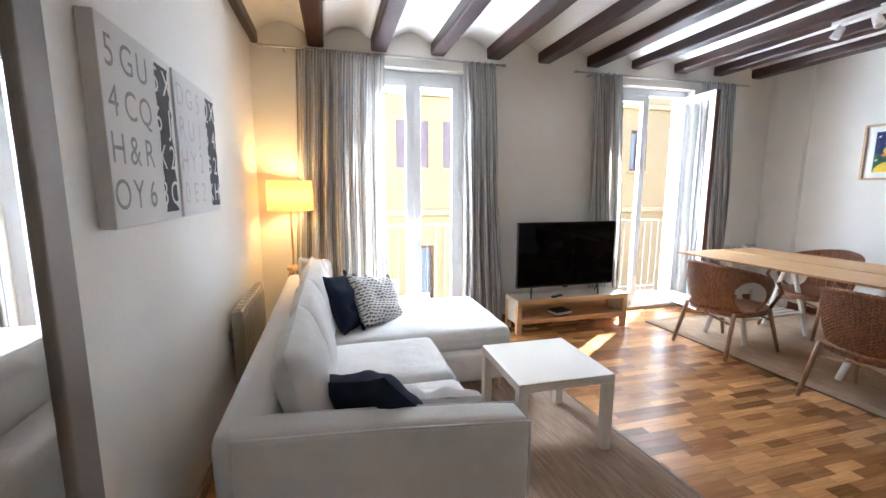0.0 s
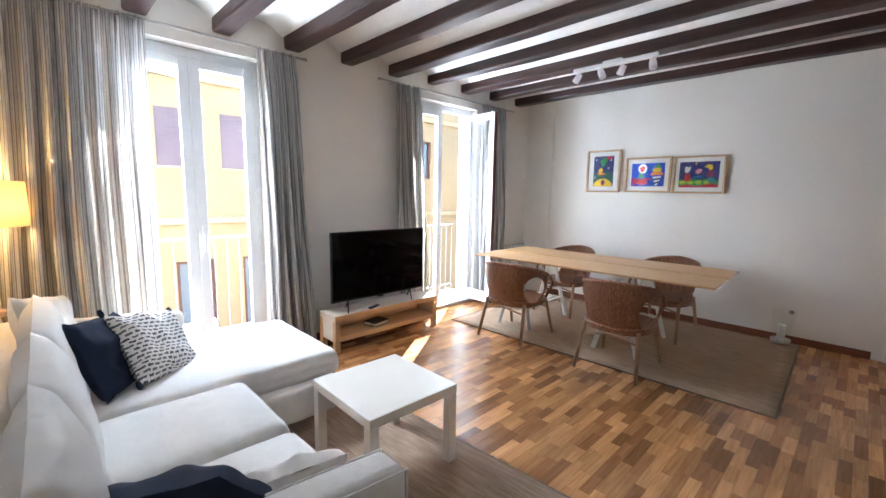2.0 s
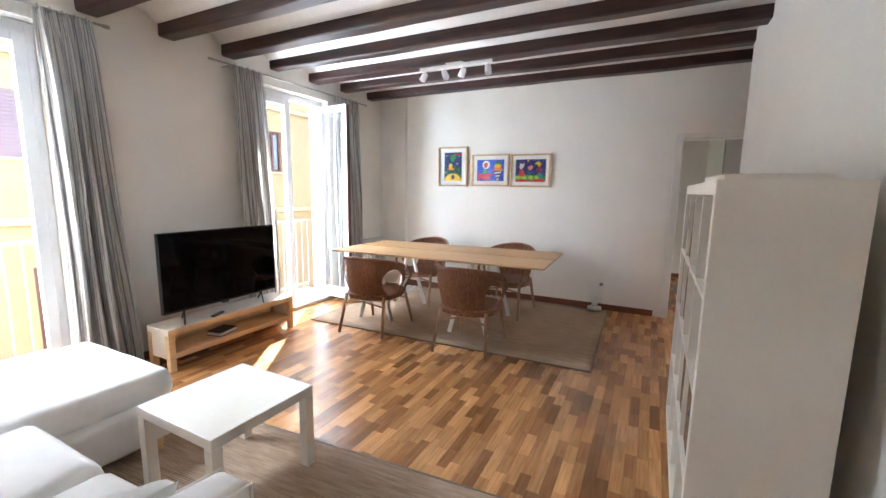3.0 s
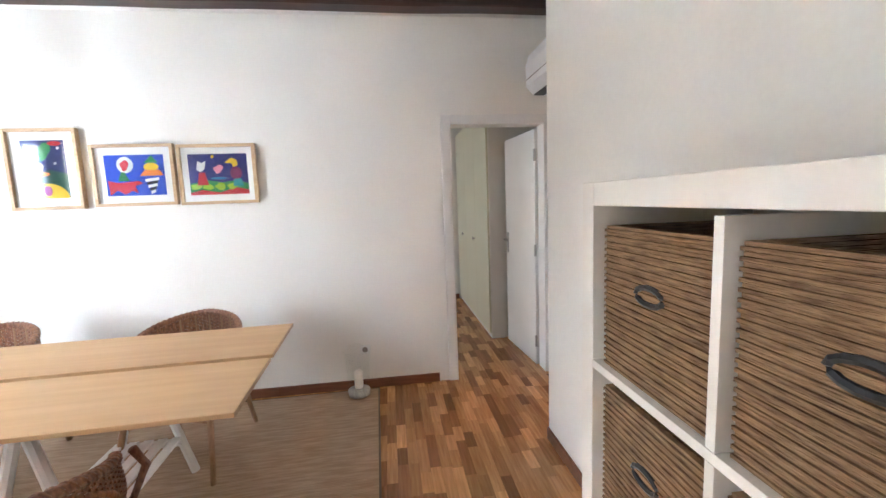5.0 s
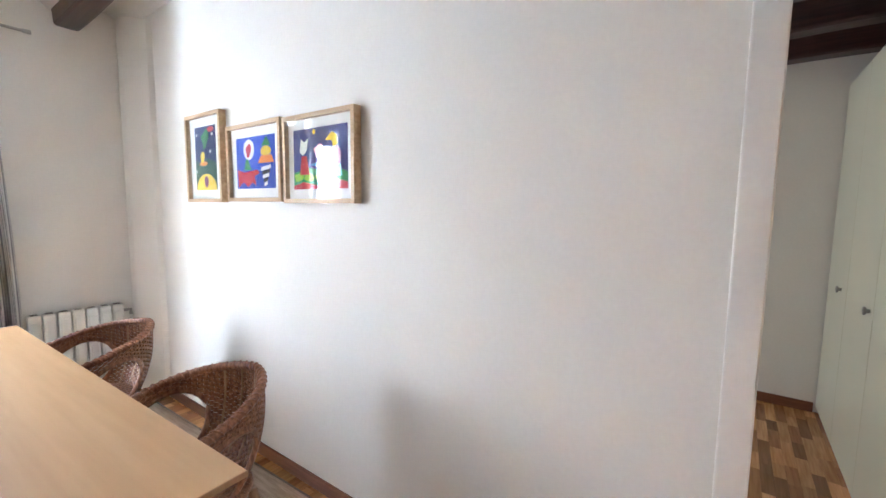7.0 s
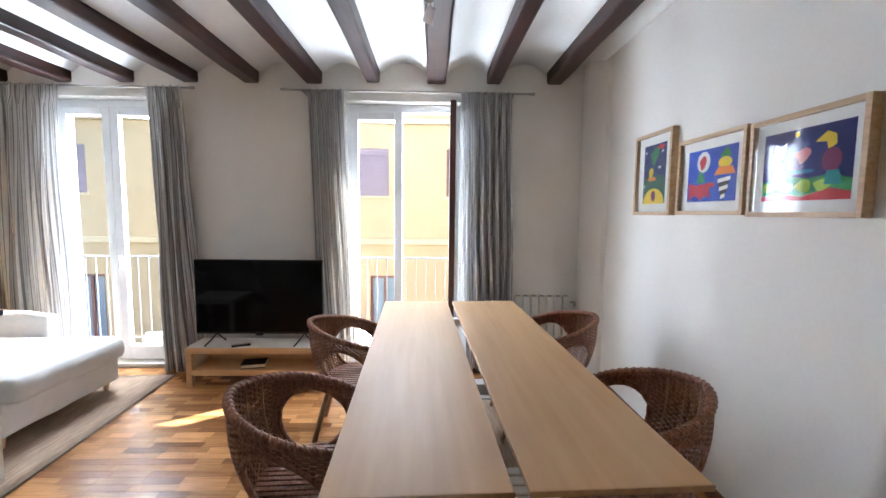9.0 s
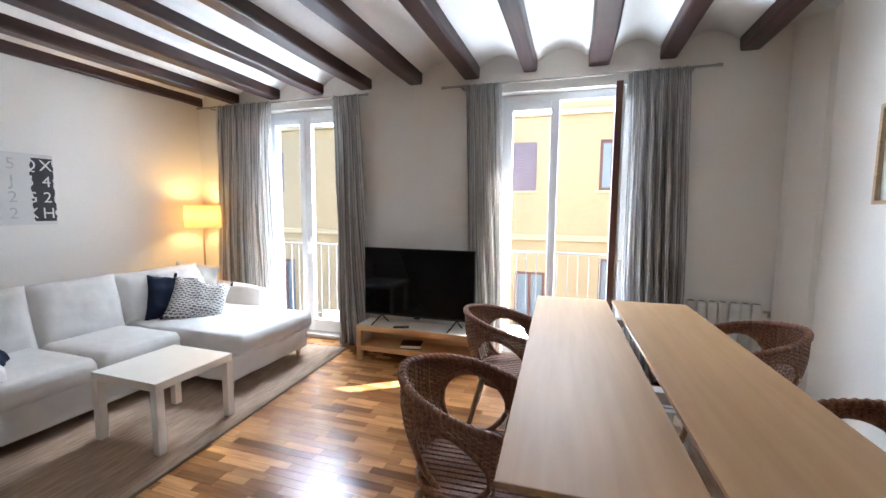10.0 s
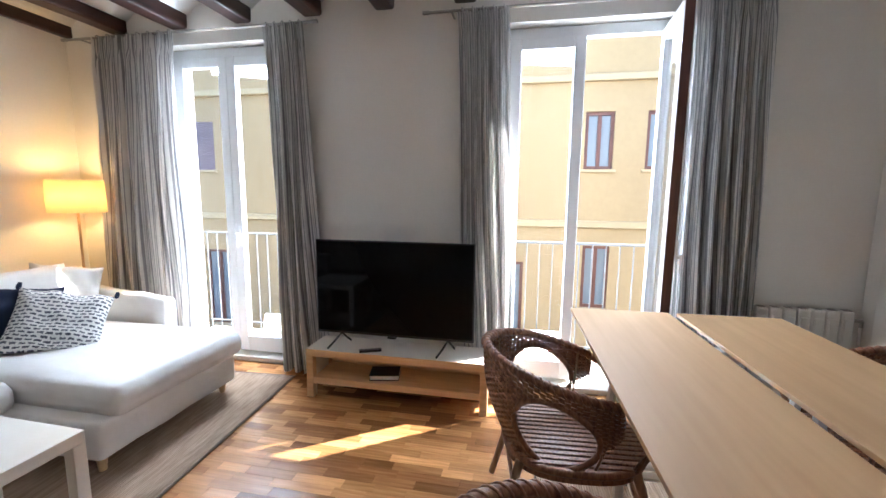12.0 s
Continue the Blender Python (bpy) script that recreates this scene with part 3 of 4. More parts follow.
part("wall", facade(), M_FACADE, house)
part("roof", box((-12, FY - 0.35, 5.6), (18, FY + 7, 5.8), 0.02), M_STONE, house, "grey roof edge")
part("back_wall", box((-12, FY + 0.6, -4.7), (18, FY + 7, 5.6)), M_FACADE2, house)
part("cornice", box((-12, FY - 0.07, 0.86), (18, FY - 0.002, 0.98), 0.015), M_FACADE2, house, "pale moulded band")
part("cornice", box((-12, FY - 0.09, 3.25), (18, FY - 0.002, 3.36), 0.015), M_FACADE2, house, "pale moulded band")
for x0, x1, z0, z1, kind in far_windows:
    bm = bmesh.new()
    f = 0.055
    add_box(bm, (x0, FY + 0.05, z0), (x0 + f, FY + 0.12, z1))
    add_box(bm, (x1 - f, FY + 0.05, z0), (x1, FY + 0.12, z1))
    add_box(bm, (x0 + f, FY + 0.05, z1 - f), (x1 - f, FY + 0.12, z1))
    add_box(bm, (x0 + f, FY + 0.05, z0), (x1 - f, FY + 0.12, z0 + f))
    if kind != "blind":
        mid = (x0 + x1) / 2
        add_box(bm, (mid - 0.03, FY + 0.045, z0 + f), (mid + 0.03, FY + 0.115, z1 - f))
    w = part("window", bm, M_BROWN, house, "brown wooden window")
    part("pane", box((x0 + f, FY + 0.09, z0 + f), (x1 - f, FY + 0.10, z1 - f)), M_DARKGLASS, w)
    if kind == "blind":
        bb = bmesh.new()
        n = 18
        for k in range(n):
            za = z0 + (z1 - z0) * k / n
            add_box(bb, (x0 + 0.01, FY + 0.015, za + 0.004), (x1 - 0.01, FY + 0.035, za + (z1 - z0) / n))
        part("blind", bb, M_BLIND, w, "lilac grey roller blind, drawn")
    part("window_ledge", box((x0 - 0.05, FY - 0.05, z0 - 0.05), (x1 + 0.05, FY + 0.03, z0 - 0.002), 0.008), M_FACADE2, house)


# ---- curtains ----
def curtain(x0, x1, b0, b1, folds, seed, z0=0.015, depth=0.045):
    t = thing("curtain", "grey and white striped cotton curtain with pinched pleats, drawn aside", "curtain", "curtains")
    bm = bmesh.new()
    uv = bm.loops.layers.uv.new("UVMap")
    n, rows, zt = folds * 12, 26, 2.60
    rnd = random.Random(seed)
    ph = [rnd.uniform(0, 6.28) for _ in range(4)]
    amp = [rnd.uniform(0.6, 1.25) for _ in range(folds + 2)]
    grid = []
    for j in range(rows + 1):
        v = j / rows
        z = zt + (z0 - zt) * v
        row = []
        for i in range(n + 1):
            u = i / n
            a, b = x0 + (x1 - x0) * u, b0 + (b1 - b0) * u
            s = v ** 0.8
            x = a + (b - a) * s + 0.02 * math.sin(5 * v + ph[0] + u * 4) * v
            k = u * folds
            d = depth * (0.55 + 0.6 * min(1, v * 3)) * amp[int(k) % len(amp)]
            y = -0.095 + d * math.sin(k * math.tau + 0.5 * math.sin(v * 4 + ph[1] + u * 5)) + 0.012 * math.sin(k * 15 + ph[2] + v * 7)
            x += 0.012 * math.cos(k * math.tau * 2 + ph[3]) * v
            if v < 0.05:
                y = -0.095 + 0.5 * (y + 0.095) + 0.012 * math.sin(k * math.tau * 3)
            row.append(bm.verts.new((x, y, z)))
        grid.append(row)
    cloth = folds * 0.24
    for j in range(rows):
        for i in range(n):
            q = [(j, i), (j + 1, i), (j + 1, i + 1), (j, i + 1)]
            f = bm.faces.new([grid[a][b] for a, b in q])
            for loop, (a, b) in zip(f.loops, q):
                loop[uv].uv = (b / n * cloth, a / rows * 2.6)
    c = part("cloth", bm, M_CURTAIN, t, smooth=True)
    m = c.modifiers.new("thick", "SOLIDIFY")
    m.thickness = 0.0025
    for k in range(folds):
        x = x0 + (x1 - x0) * (k + 0.5) / folds
        part("curtain_ring", tube([(x, -0.09 + 0.018 * math.cos(a), 2.598 + 0.018 * math.sin(a)) for a in [q * math.tau / 10 for q in range(10)]], 0.0025, 6, True), M_STEEL, t)
    return t


curtain(0.50, 1.25, 0.42, 1.22, 8, 1)
curtain(1.99, 2.31, 2.06, 2.42, 5, 2)
curtain(3.41, 3.75, 3.50, 3.84, 5, 3)
curtain(4.80, 5.26, 4.86, 5.31, 7, 4)


def rod(x0, x1):
    t = thing("curtain_rod", "thin double steel curtain rod on wall brackets", "curtain rod", "curtain rods")
    part("rod", tube([(x0, -0.09, 2.598), (x1, -0.09, 2.598)], 0.009, 10), M_STEEL, t)
    part("rod", tube([(x0 + 0.05, -0.05, 2.61), (x1 - 0.05, -0.05, 2.61)], 0.006, 8), M_STEEL, t)
    for x in (x0, x1):
        part("finial", tube([(x - 0.02, -0.09, 2.598), (x + 0.02, -0.09, 2.598)], 0.013, 10), M_STEEL, t)
    for x in (x0 + 0.18, x1 - 0.18):
        part("bracket", box((x - 0.008, -0.10, 2.580), (x + 0.008, 0.001, 2.589), 0.002), M_STEEL, t)


rod(0.22, 2.40)
rod(3.20, 5.45)


# ---- sofa ----
def sofa():
    t = thing("sofa", "white slipcovered corner sofa with a chaise, slightly creased", "sofa")
    part("base", soft_box((0.42, -2.61, 0.07), (1.33, -0.40, 0.30), 0.03, 10, 0, 1, 0.008), M_SOFA, t, "loose white skirt", True)
    part("chaise_base", soft_box((1.30, -1.44, 0.09), (1.92, -0.48, 0.30), 0.03, 8, 0, 2, 0.010), M_SOFA, t, "loose white skirt", True)
    part("back_frame", soft_box((0.36, -2.73, 0.06), (0.54, -0.28, 0.69), 0.05, 10, 0, 3), M_SOFA, t, "", True)
    for ya, yb, xe, seed in ((-2.735, -2.60, 1.41, 4), (-0.42, -0.30, 1.30, 5)):
        bm = soft_box((0.40, ya, 0.06), (xe, yb, 0.60), 0.024, 10, 0.01, seed, 0.007)
        for v in bm.verts:
            v.co.z += 0.085 * (xe - v.co.x) * max(0, v.co.z - 0.06) / 0.54
        part("armrest", bm, M_SOFA, t, "", True)
    part("seat_cushion", soft_box((0.60, -2.59, 0.28), (1.37, -2.005, 0.43), 0.05, 9, 0.02, 6), M_SOFA, t, "", True)
    part("seat_cushion", soft_box((0.60, -1.995, 0.28), (1.37, -1.385, 0.43), 0.05, 9, 0.02, 7), M_SOFA, t, "", True)
    part("chaise_cushion", soft_box((0.60, -1.375, 0.28), (1.97, -0.44, 0.43), 0.05, 10, 0.02, 8), M_SOFA, t, "", True)
    for y, w in ((-2.29, 0.62), (-1.68, 0.64), (-0.95, 0.84)):
        p = part("back_cushion", pillow(w, 0.50, 0.17, 20, 0.025, y, 0.007), M_SOFA, t, "", True)
        p.matrix_basis = pose(0.63, y, 0.63, 0, 0, 90) @ pose(0, 0, 0, -13, 0, 0)
    for y in (-2.737, -2.598):
        part("piping", tube([(0.43, y, 0.09), (0.43, y, 0.678), (0.9, y, 0.644), (1.405, y, 0.595), (1.408, y, 0.09)], 0.0045, 6), M_SOFA, t, "stitched seam")
    for x, y in ((0.45, -2.67), (1.36, -2.66), (1.85, -1.38), (1.85, -0.54), (0.45, -0.34)):
        part("foot", lathe([(0.018, 0.0125), (0.025, 0.08)], 12, (x, y, 0)), M_BIRCH, t)
    return t


sofa()


def cushion(name, label, m, w, h, d, mat, seed, tassels=False):
    t = thing(name, label, "cushion", "sofa cushions", at=m)
    body = part("cover", pillow(w, h, d, 20, 0.07, seed, 0.012), mat, t, "", True)
    if tassels:
        for sx in (-1, 1):
            for sz in (-1, 1):
                part("tassel", lathe([(0.004, 0.0), (0.012, 0.008), (0.014, 0.022), (0.010, 0.045)], 10, (sx * (w / 2 + 0.005), 0, sz * (h / 2 + 0.004) - 0.02)), M_NAVY, t, "navy tassel")
    return t


cushion("navy_cushion", "plain navy blue cotton cushion leaning on the sofa back", pose(0.84, -1.02, 0.61, 0, 0, 60) @ pose(0, 0, 0, -24, 8, 0), 0.44, 0.42, 0.13, M_NAVY, 1)
cushion("patterned_cushion", "white cushion with dark printed marks and navy tassels", pose(1.05, -0.94, 0.585, 0, 0, 42) @ pose(0, 0, 0, -36, 14, 0), 0.48, 0.42, 0.13, M_PATTERN, 2, True)
cushion("navy_cushion", "navy blue cotton cushion slumped by the armrest", pose(0.89, -2.43, 0.545, 0, 0, 130) @ pose(0, 0, 0, -40, 18, 0), 0.50, 0.46, 0.13, M_NAVY, 3)
cushion("white_cushion", "small white cushion tucked against the armrest", pose(1.12, -2.50, 0.53, 0, 0, 170) @ pose(0, 0, 0, -30, 0, 0), 0.36, 0.24, 0.13, M_SOFA, 5)
cushion("white_cushion", "white cushion standing in the sofa corner", pose(0.62, -0.58, 0.66, 0, 0, 60) @ pose(0, 0, 0, -15, 12, 0), 0.42, 0.42, 0.13, M_SOFA, 4)


# ---- tables ----
def coffee_table():
    t = thing("coffee_table", "small square white coffee table with straight legs", "coffee table", at=pose(1.895, -1.95, 0.0, 0, 0, -1))
    part("tabletop", box((-0.275, -0.275, 0.40), (0.275, 0.275, 0.45), 0.003), M_LACQ, t)
    for sx in (-1, 1):
        for sy in (-1, 1):
            x, y = sx * 0.25, sy * 0.25
            part("leg", box((x - 0.025, y - 0.025, 0.0125), (x + 0.025, y + 0.025, 0.3999), 0.003), M_LACQ, t)


coffee_table()


def media_bench():
    t = thing("tv_bench", "low birch television bench with white ends and an open shelf", "tv bench")
    x0, x1, y0, y1, h = 2.45, 3.70, -0.45, -0.16, 0.345
    part("top", box((x0, y0 + 0.004, h - 0.05), (x1, y1, h), 0.003), M_LACQ, t, "white top")
    part("edge_strip", box((x0, y0, h - 0.05), (x1, y0 + 0.0035, h), 0.001), M_BIRCH, t)
    for xa, xb in ((x0, x0 + 0.05), (x1 - 0.05, x1)):
        for ya, yb in ((y0, y0 + 0.05), (y1 - 0.05, y1)):
            part("leg", box((xa, ya, 0.0), (xb, yb, h - 0.0505), 0.003), M_BIRCH, t)
        part("end_panel", box((xa + 0.004, y0 + 0.0505, 0.10), (xb - 0.004, y1 - 0.0505, h - 0.0505), 0.002), M_LACQ, t, "white end panel")
    part("shelf", box((x0 + 0.0505, y0 + 0.004, 0.10), (x1 - 0.0505, y1 - 0.004, 0.145), 0.002), M_BIRCH, t)
    part("back_panel", box((x0 + 0.0505, y1 - 0.012, 0.1455), (x1 - 0.0505, y1 - 0.004, h - 0.0505)), M_BIRCH, t)


media_bench()


def television():
    t = thing("television", "large black flat television, switched off, on the bench", "television")
    x0, x1, y = 2.485, 3.592, -0.335
    part("case", box((x0, y, 0.435), (x1, y + 0.03, 1.092), 0.006), M_BLACK, t)
    part("screen", box((x0 + 0.010, y - 0.003, 0.453), (x1 - 0.010, y - 0.0005, 1.084), 0.001), M_SCREEN, t, "glossy black screen")
    part("back_case", box((x0 + 0.2, y + 0.0305, 0.47), (x1 - 0.2, y + 0.065, 0.85), 0.012), M_BLACK, t)
    part("sensor", box((3.00, y - 0.006, 0.422), (3.06, y + 0.02, 0.434), 0.003), M_BLACK, t)
    for x, s in ((2.66, 1), (3.42, 1)):
        part("foot", tube([(x - 0.06, y - 0.09, 0.351), (x - 0.03, y - 0.04, 0.39), (x, y + 0.012, 0.437)], 0.007), M_BLACK, t)
        part("foot", tube([(x + 0.03, y + 0.10, 0.351), (x, y + 0.012, 0.437)], 0.007), M_BLACK, t)


television()
rc = thing("remote_control", "black remote control lying on the bench", "remote", at=pose(2.90, -0.40, 0.3455, 0, 0, 24))
part("body", box((-0.075, -0.019, 0), (0.075, 0.019, 0.017), 0.005), M_BLACK, rc)
M_KEYS = Mat("grey_keys", (0.22, 0.22, 0.22), 0.5).m
for k in range(5):
    part("button", box((-0.05 + k * 0.022, -0.010, 0.0172), (-0.038 + k * 0.022, 0.010, 0.019), 0.001), M_KEYS, rc)
M_LEATHER = Mat("black_leather", (0.018, 0.014, 0.012), 0.5).vary(0.3, 8, 120, 0.3).m
bk = thing("book", "thick black hardback with pale page edges on the bench shelf", "book", at=pose(2.98, -0.33, 0.146, 0, 0, 12))
part("cover", box((-0.10, -0.075, 0.0), (0.10, 0.075, 0.006), 0.002), M_LEATHER, bk)
part("pages", box((-0.094, -0.070, 0.0062), (0.098, 0.070, 0.034), 0.001), M_PAPER, bk, "pale page block")
part("cover", box((-0.10, -0.075, 0.0343), (0.10, 0.075, 0.041), 0.002), M_LEATHER, bk)


# dining table: two boards on trestles
TZ = 0.785
TABLE_M = pose(4.735, -1.735, 0, 0, 0, 2.1) @ pose(-4.735, 1.735, 0)
for xa, xb, lab in ((4.205, 4.715, "pale oak veneered table board along the room side"), (4.757, 5.265, "pale oak veneered table board along the wall side")):
    t = thing("table_board", lab + ", laid on trestles", "tabletop", "dining table boards", at=TABLE_M)
    part("board", box((xa, -2.905, TZ - 0.018), (xb, -0.565, TZ), 0.002), M_TABLE, t)
    part("edge_band", box((xa - 0.0015, -2.9075, TZ - 0.0175), (xb + 0.0015, -2.9055, TZ - 0.0005)), M_EDGE, t)


def trestle(y):
    t = thing("trestle", "white painted trestle with a slatted lower shelf under the table", "trestle", "table trestles", at=TABLE_M)
    zt = TZ - 0.0185
    part("top_bar", box((4.30, y - 0.03, zt - 0.05), (5.18, y + 0.03, zt), 0.004), M_WHITE, t)
    for x in (4.36, 5.10):
        for s in (-1, 1):
            part("leg", tube([(x + (0.03 if x > 4.7 else -0.03), y + s * 0.20, 0.022), (x, y + s * 0.02, zt - 0.052)], [0.023, 0.021], 8), M_WHITE, t)
        part("crossbar", box((x - 0.014, y - 0.16, 0.20), (x + 0.014, y + 0.16, 0.235), 0.003), M_WHITE, t)
    for k in range(5):
        yy = y - 0.14 + k * 0.07
        part("slat", box((4.36, yy - 0.024, 0.2355), (5.10, yy + 0.024, 0.25), 0.003), M_WHITE, t)


trestle(-1.05)
trestle(-2.15)


# ---- wicker armchairs ----
def wicker_chair():
    t = thing("wicker_armchair", "brown woven wicker armchair with a rounded back", "chair", "chairs round the table")
    # local: seat faces +x, centre at the origin
    def radius(a):
        return 0.265 + 0.025 * math.cos(a)
    def rim(a):
        """a = 0 at the back; rim falls towards the arms."""
        f = min(1, abs(a) / 2.2)
        r = radius(a)
        z = 0.79 - 0.155 * f ** 1.6
        flare = 0.045 * (1 - f)
        x = -(r + flare) * math.cos(a) * 1.02
        if abs(a) > math.pi / 2:
            x *= 1.25
        return Vector((x, (r + 0.02) * math.sin(a), z))
    def foot(a):
        r = 0.245
        x = -r * math.cos(a)
        return Vector((x, r * math.sin(a), 0.40))
    N = 64
    span = 2.25
    path = [rim(-span + 2 * span * k / N) for k in range(N + 1)]
    part("rim", tube(path, 0.017, 8), M_WICKER, t, "braided rim", True)
    # braid over the rim
    bm = bmesh.new()
    for ph in (0.0, math.pi):
        pts = []
        for k in range(N * 4 + 1):
            a = -span + 2 * span * k / (N * 4)
            p = rim(a)
            w = k * 0.55 + ph
            out = Vector((-math.cos(a), math.sin(a), 0))
            pts.append(p + out * 0.017 * math.cos(w) + Vector((0, 0, 0.017 * math.sin(w))))
        add_tube(bm, pts, 0.0045, 5)
    part("braid", bm, M_WICKER, t, "", True)
    # woven shell with an oval gap under each arm
    bm = bmesh.new()
    rows, cols = 34, 120
    span2 = 2.05
    def hole(a, v):
        return ((abs(a) - 1.27) / 0.53) ** 2 + ((v - 0.41) / 0.43) ** 2 < 1
    for j in range(rows):
        v = (j + 0.5) / rows
        for i in range(cols):
            a0, a1 = -span2 + 2 * span2 * i / cols, -span2 + 2 * span2 * (i + 1) / cols
            am = (a0 + a1) / 2
            if hole(am, v) or (abs(am) > 1.66 and v < (abs(am) - 1.5) * 1.1):
                continue
            off = 0.003 if (i // 2 + j) % 2 else -0.003
            quad = []
            for a, dv in ((a0, -0.5), (a1, -0.5), (a1, 0.5), (a0, 0.5)):
                vv = v + dv / rows
                p = foot(a).lerp(rim(a), vv)
                out = Vector((-math.cos(a), math.sin(a), 0))
                bulge = 0.03 * math.sin(math.pi * vv)
                quad.append(p + out * (bulge + off))
            bm.faces.new([bm.verts.new(p) for p in quad])
    sh = part("woven_back", bm, M_WICKER, t, "openwork woven wicker")
    m = sh.modifiers.new("thick", "SOLIDIFY")
    m.thickness = 0.006
    for s in (-1, 1):
        pts = []
        for k in range(28):
            w = k * math.tau / 28
            a, v = s * 1.27 + 0.53 * math.cos(w), 0.41 + 0.43 * math.sin(w)
            p = foot(a).lerp(rim(a), v)
            pts.append(p + Vector((-math.cos(a), math.sin(a), 0)) * 0.03 * math.sin(math.pi * v))
        part("arm_hoop", tube(pts, 0.012, 6, True), M_WICKER, t, "", True)
    # uprights
    for k in range(15):
        a = -1.85 + 3.7 * k / 14
        pts = []
        for j in range(9):
            v = j / 8
            p = foot(a).lerp(rim(a), v)
            pts.append(p + Vector((-math.cos(a), math.sin(a), 0)) * 0.03 * math.sin(math.pi * v))
        keep = [p for j, p in enumerate(pts) if not hole(a, j / 8)]
        if len(keep) == 9:
            part("upright", tube(pts, 0.006, 5), M_RATTAN, t)
    # seat
    bm = bmesh.new()
    seat = []
    for k in range(40):
        w = k * math.tau / 40
        c, s = math.cos(w), math.sin(w)
        seat.append(Vector((0.02 + 0.27 * math.copysign(abs(c) ** 0.75, c), 0.26 * math.copysign(abs(s) ** 0.75, s), 0.41)))
    top = [bm.verts.new(p) for p in seat]
    low = [bm.verts.new(p - Vector((0, 0, 0.05))) for p in seat]
    bm.faces.new(top)
    bm.faces.new(low[::-1])
    for k in range(40):
        bm.faces.new((low[k], low[(k + 1) % 40], top[(k + 1) % 40], top[k]))
    part("seat", bm, M_WICKER, t, "flat woven seat")
    bm = bmesh.new()
    for k in range(15):
        y = -0.225 + k * 0.032
        h = 0.27 * max(0.2, (1 - (abs(y) / 0.27) ** 2.7)) ** 0.4
        add_box(bm, (0.02 - h, y - 0.0125, 0.4105), (0.02 + h, y + 0.0125, 0.418), 0.003, None, 1)
    part("seat_weave", bm, M_WICKER, t, "woven strips")
    part("seat_rim", tube([p + Vector((0, 0, -0.01)) for p in seat], 0.016, 6, True), M_WICKER, t, "", True)
    for sx, sy in ((1, 1), (1, -1), (-1, 1), (-1, -1)):
        topx = 0.22 if sx > 0 else -0.20
        fx = 0.34 if sx > 0 else -0.30
        part("leg", tube([(fx, sy * 0.25, 0.012), (topx, sy * 0.215, 0.40)], [0.015, 0.018], 8), M_RATTAN, t, "bare rattan leg", True)
    for sy in (-1, 1):
        part("arm_post", tube([(0.22, sy * 0.215, 0.40), (0.27, sy * 0.27, 0.55), (0.235, sy * 0.25, 0.633)], 0.016, 7), M_WICKER, t, "", True)
    part("brace", tube([(-0.22, -0.22, 0.30), (-0.24, 0, 0.345), (-0.22, 0.22, 0.30)], 0.009, 6), M_RATTAN, t)
    part("brace", tube([(0.225, -0.22, 0.30), (0.23, 0, 0.345), (0.225, 0.22, 0.30)], 0.009, 6), M_RATTAN, t)
    return t


RUGZ = 0.0102
chair = wicker_chair()
chair.matrix_basis = pose(4.09, -1.23, RUGZ, 0, 0, 4)
copy_thing(chair, pose(4.09, -2.30, RUGZ, 0, 0, 3))
copy_thing(chair, pose(5.35, -1.10, RUGZ, 0, 0, 180))
copy_thing(chair, pose(5.35, -2.25, RUGZ, 0, 0, 178))


# ---- rugs ----
def rug(name, label, m, w, l, mat):
    t = thing(name, label, "rug", "rugs", at=m)
    bm = bmesh.new()
    n, k = 14, 22
    g = [[bm.verts.new((-w / 2 + w * i / n, -l / 2 + l * j / k, 0.0085 + 0.0012 * noise.noise(Vector((i * 0.9, j * 0.7, w))))) for j in range(k + 1)] for i in range(n + 1)]
    for i in range(n):
        for j in range(k):
            bm.faces.new((g[i][j], g[i + 1][j], g[i + 1][j + 1], g[i][j + 1]))
    p = part("woven_field", bm, mat, t, "", True)
    s = p.modifiers.new("thick", "SOLIDIFY")
    s.thickness, s.offset = 0.006, -1
    e = 0.012
    part("binding", box((-w / 2 - e, -l / 2 - e, 0.001), (w / 2 + e, -l / 2, 0.0105), 0.002), M_RUGEDGE, t)
    part("binding", box((-w / 2 - e, l / 2, 0.001), (w / 2 + e, l / 2 + e, 0.0105), 0.002), M_RUGEDGE, t)
    part("binding", box((-w / 2 - e, -l / 2, 0.001), (-w / 2, l / 2, 0.0105), 0.002), M_RUGEDGE, t)
    part("binding", box((w / 2, -l / 2, 0.001), (w / 2 + e, l / 2, 0.0105), 0.002), M_RUGEDGE, t)


rug("jute_rug", "brown flat-woven jute rug under the sofa and coffee table", pose(1.42, -1.85, 0.002, 0, 0, 3.6), 1.75, 3.2, M_RUG)
rug("jute_rug", "pale brown flat-woven jute rug under the dining table", pose(4.99, -1.88, 0.002, 0, 0, 1.5), 1.94, 2.95, M_RUG2)


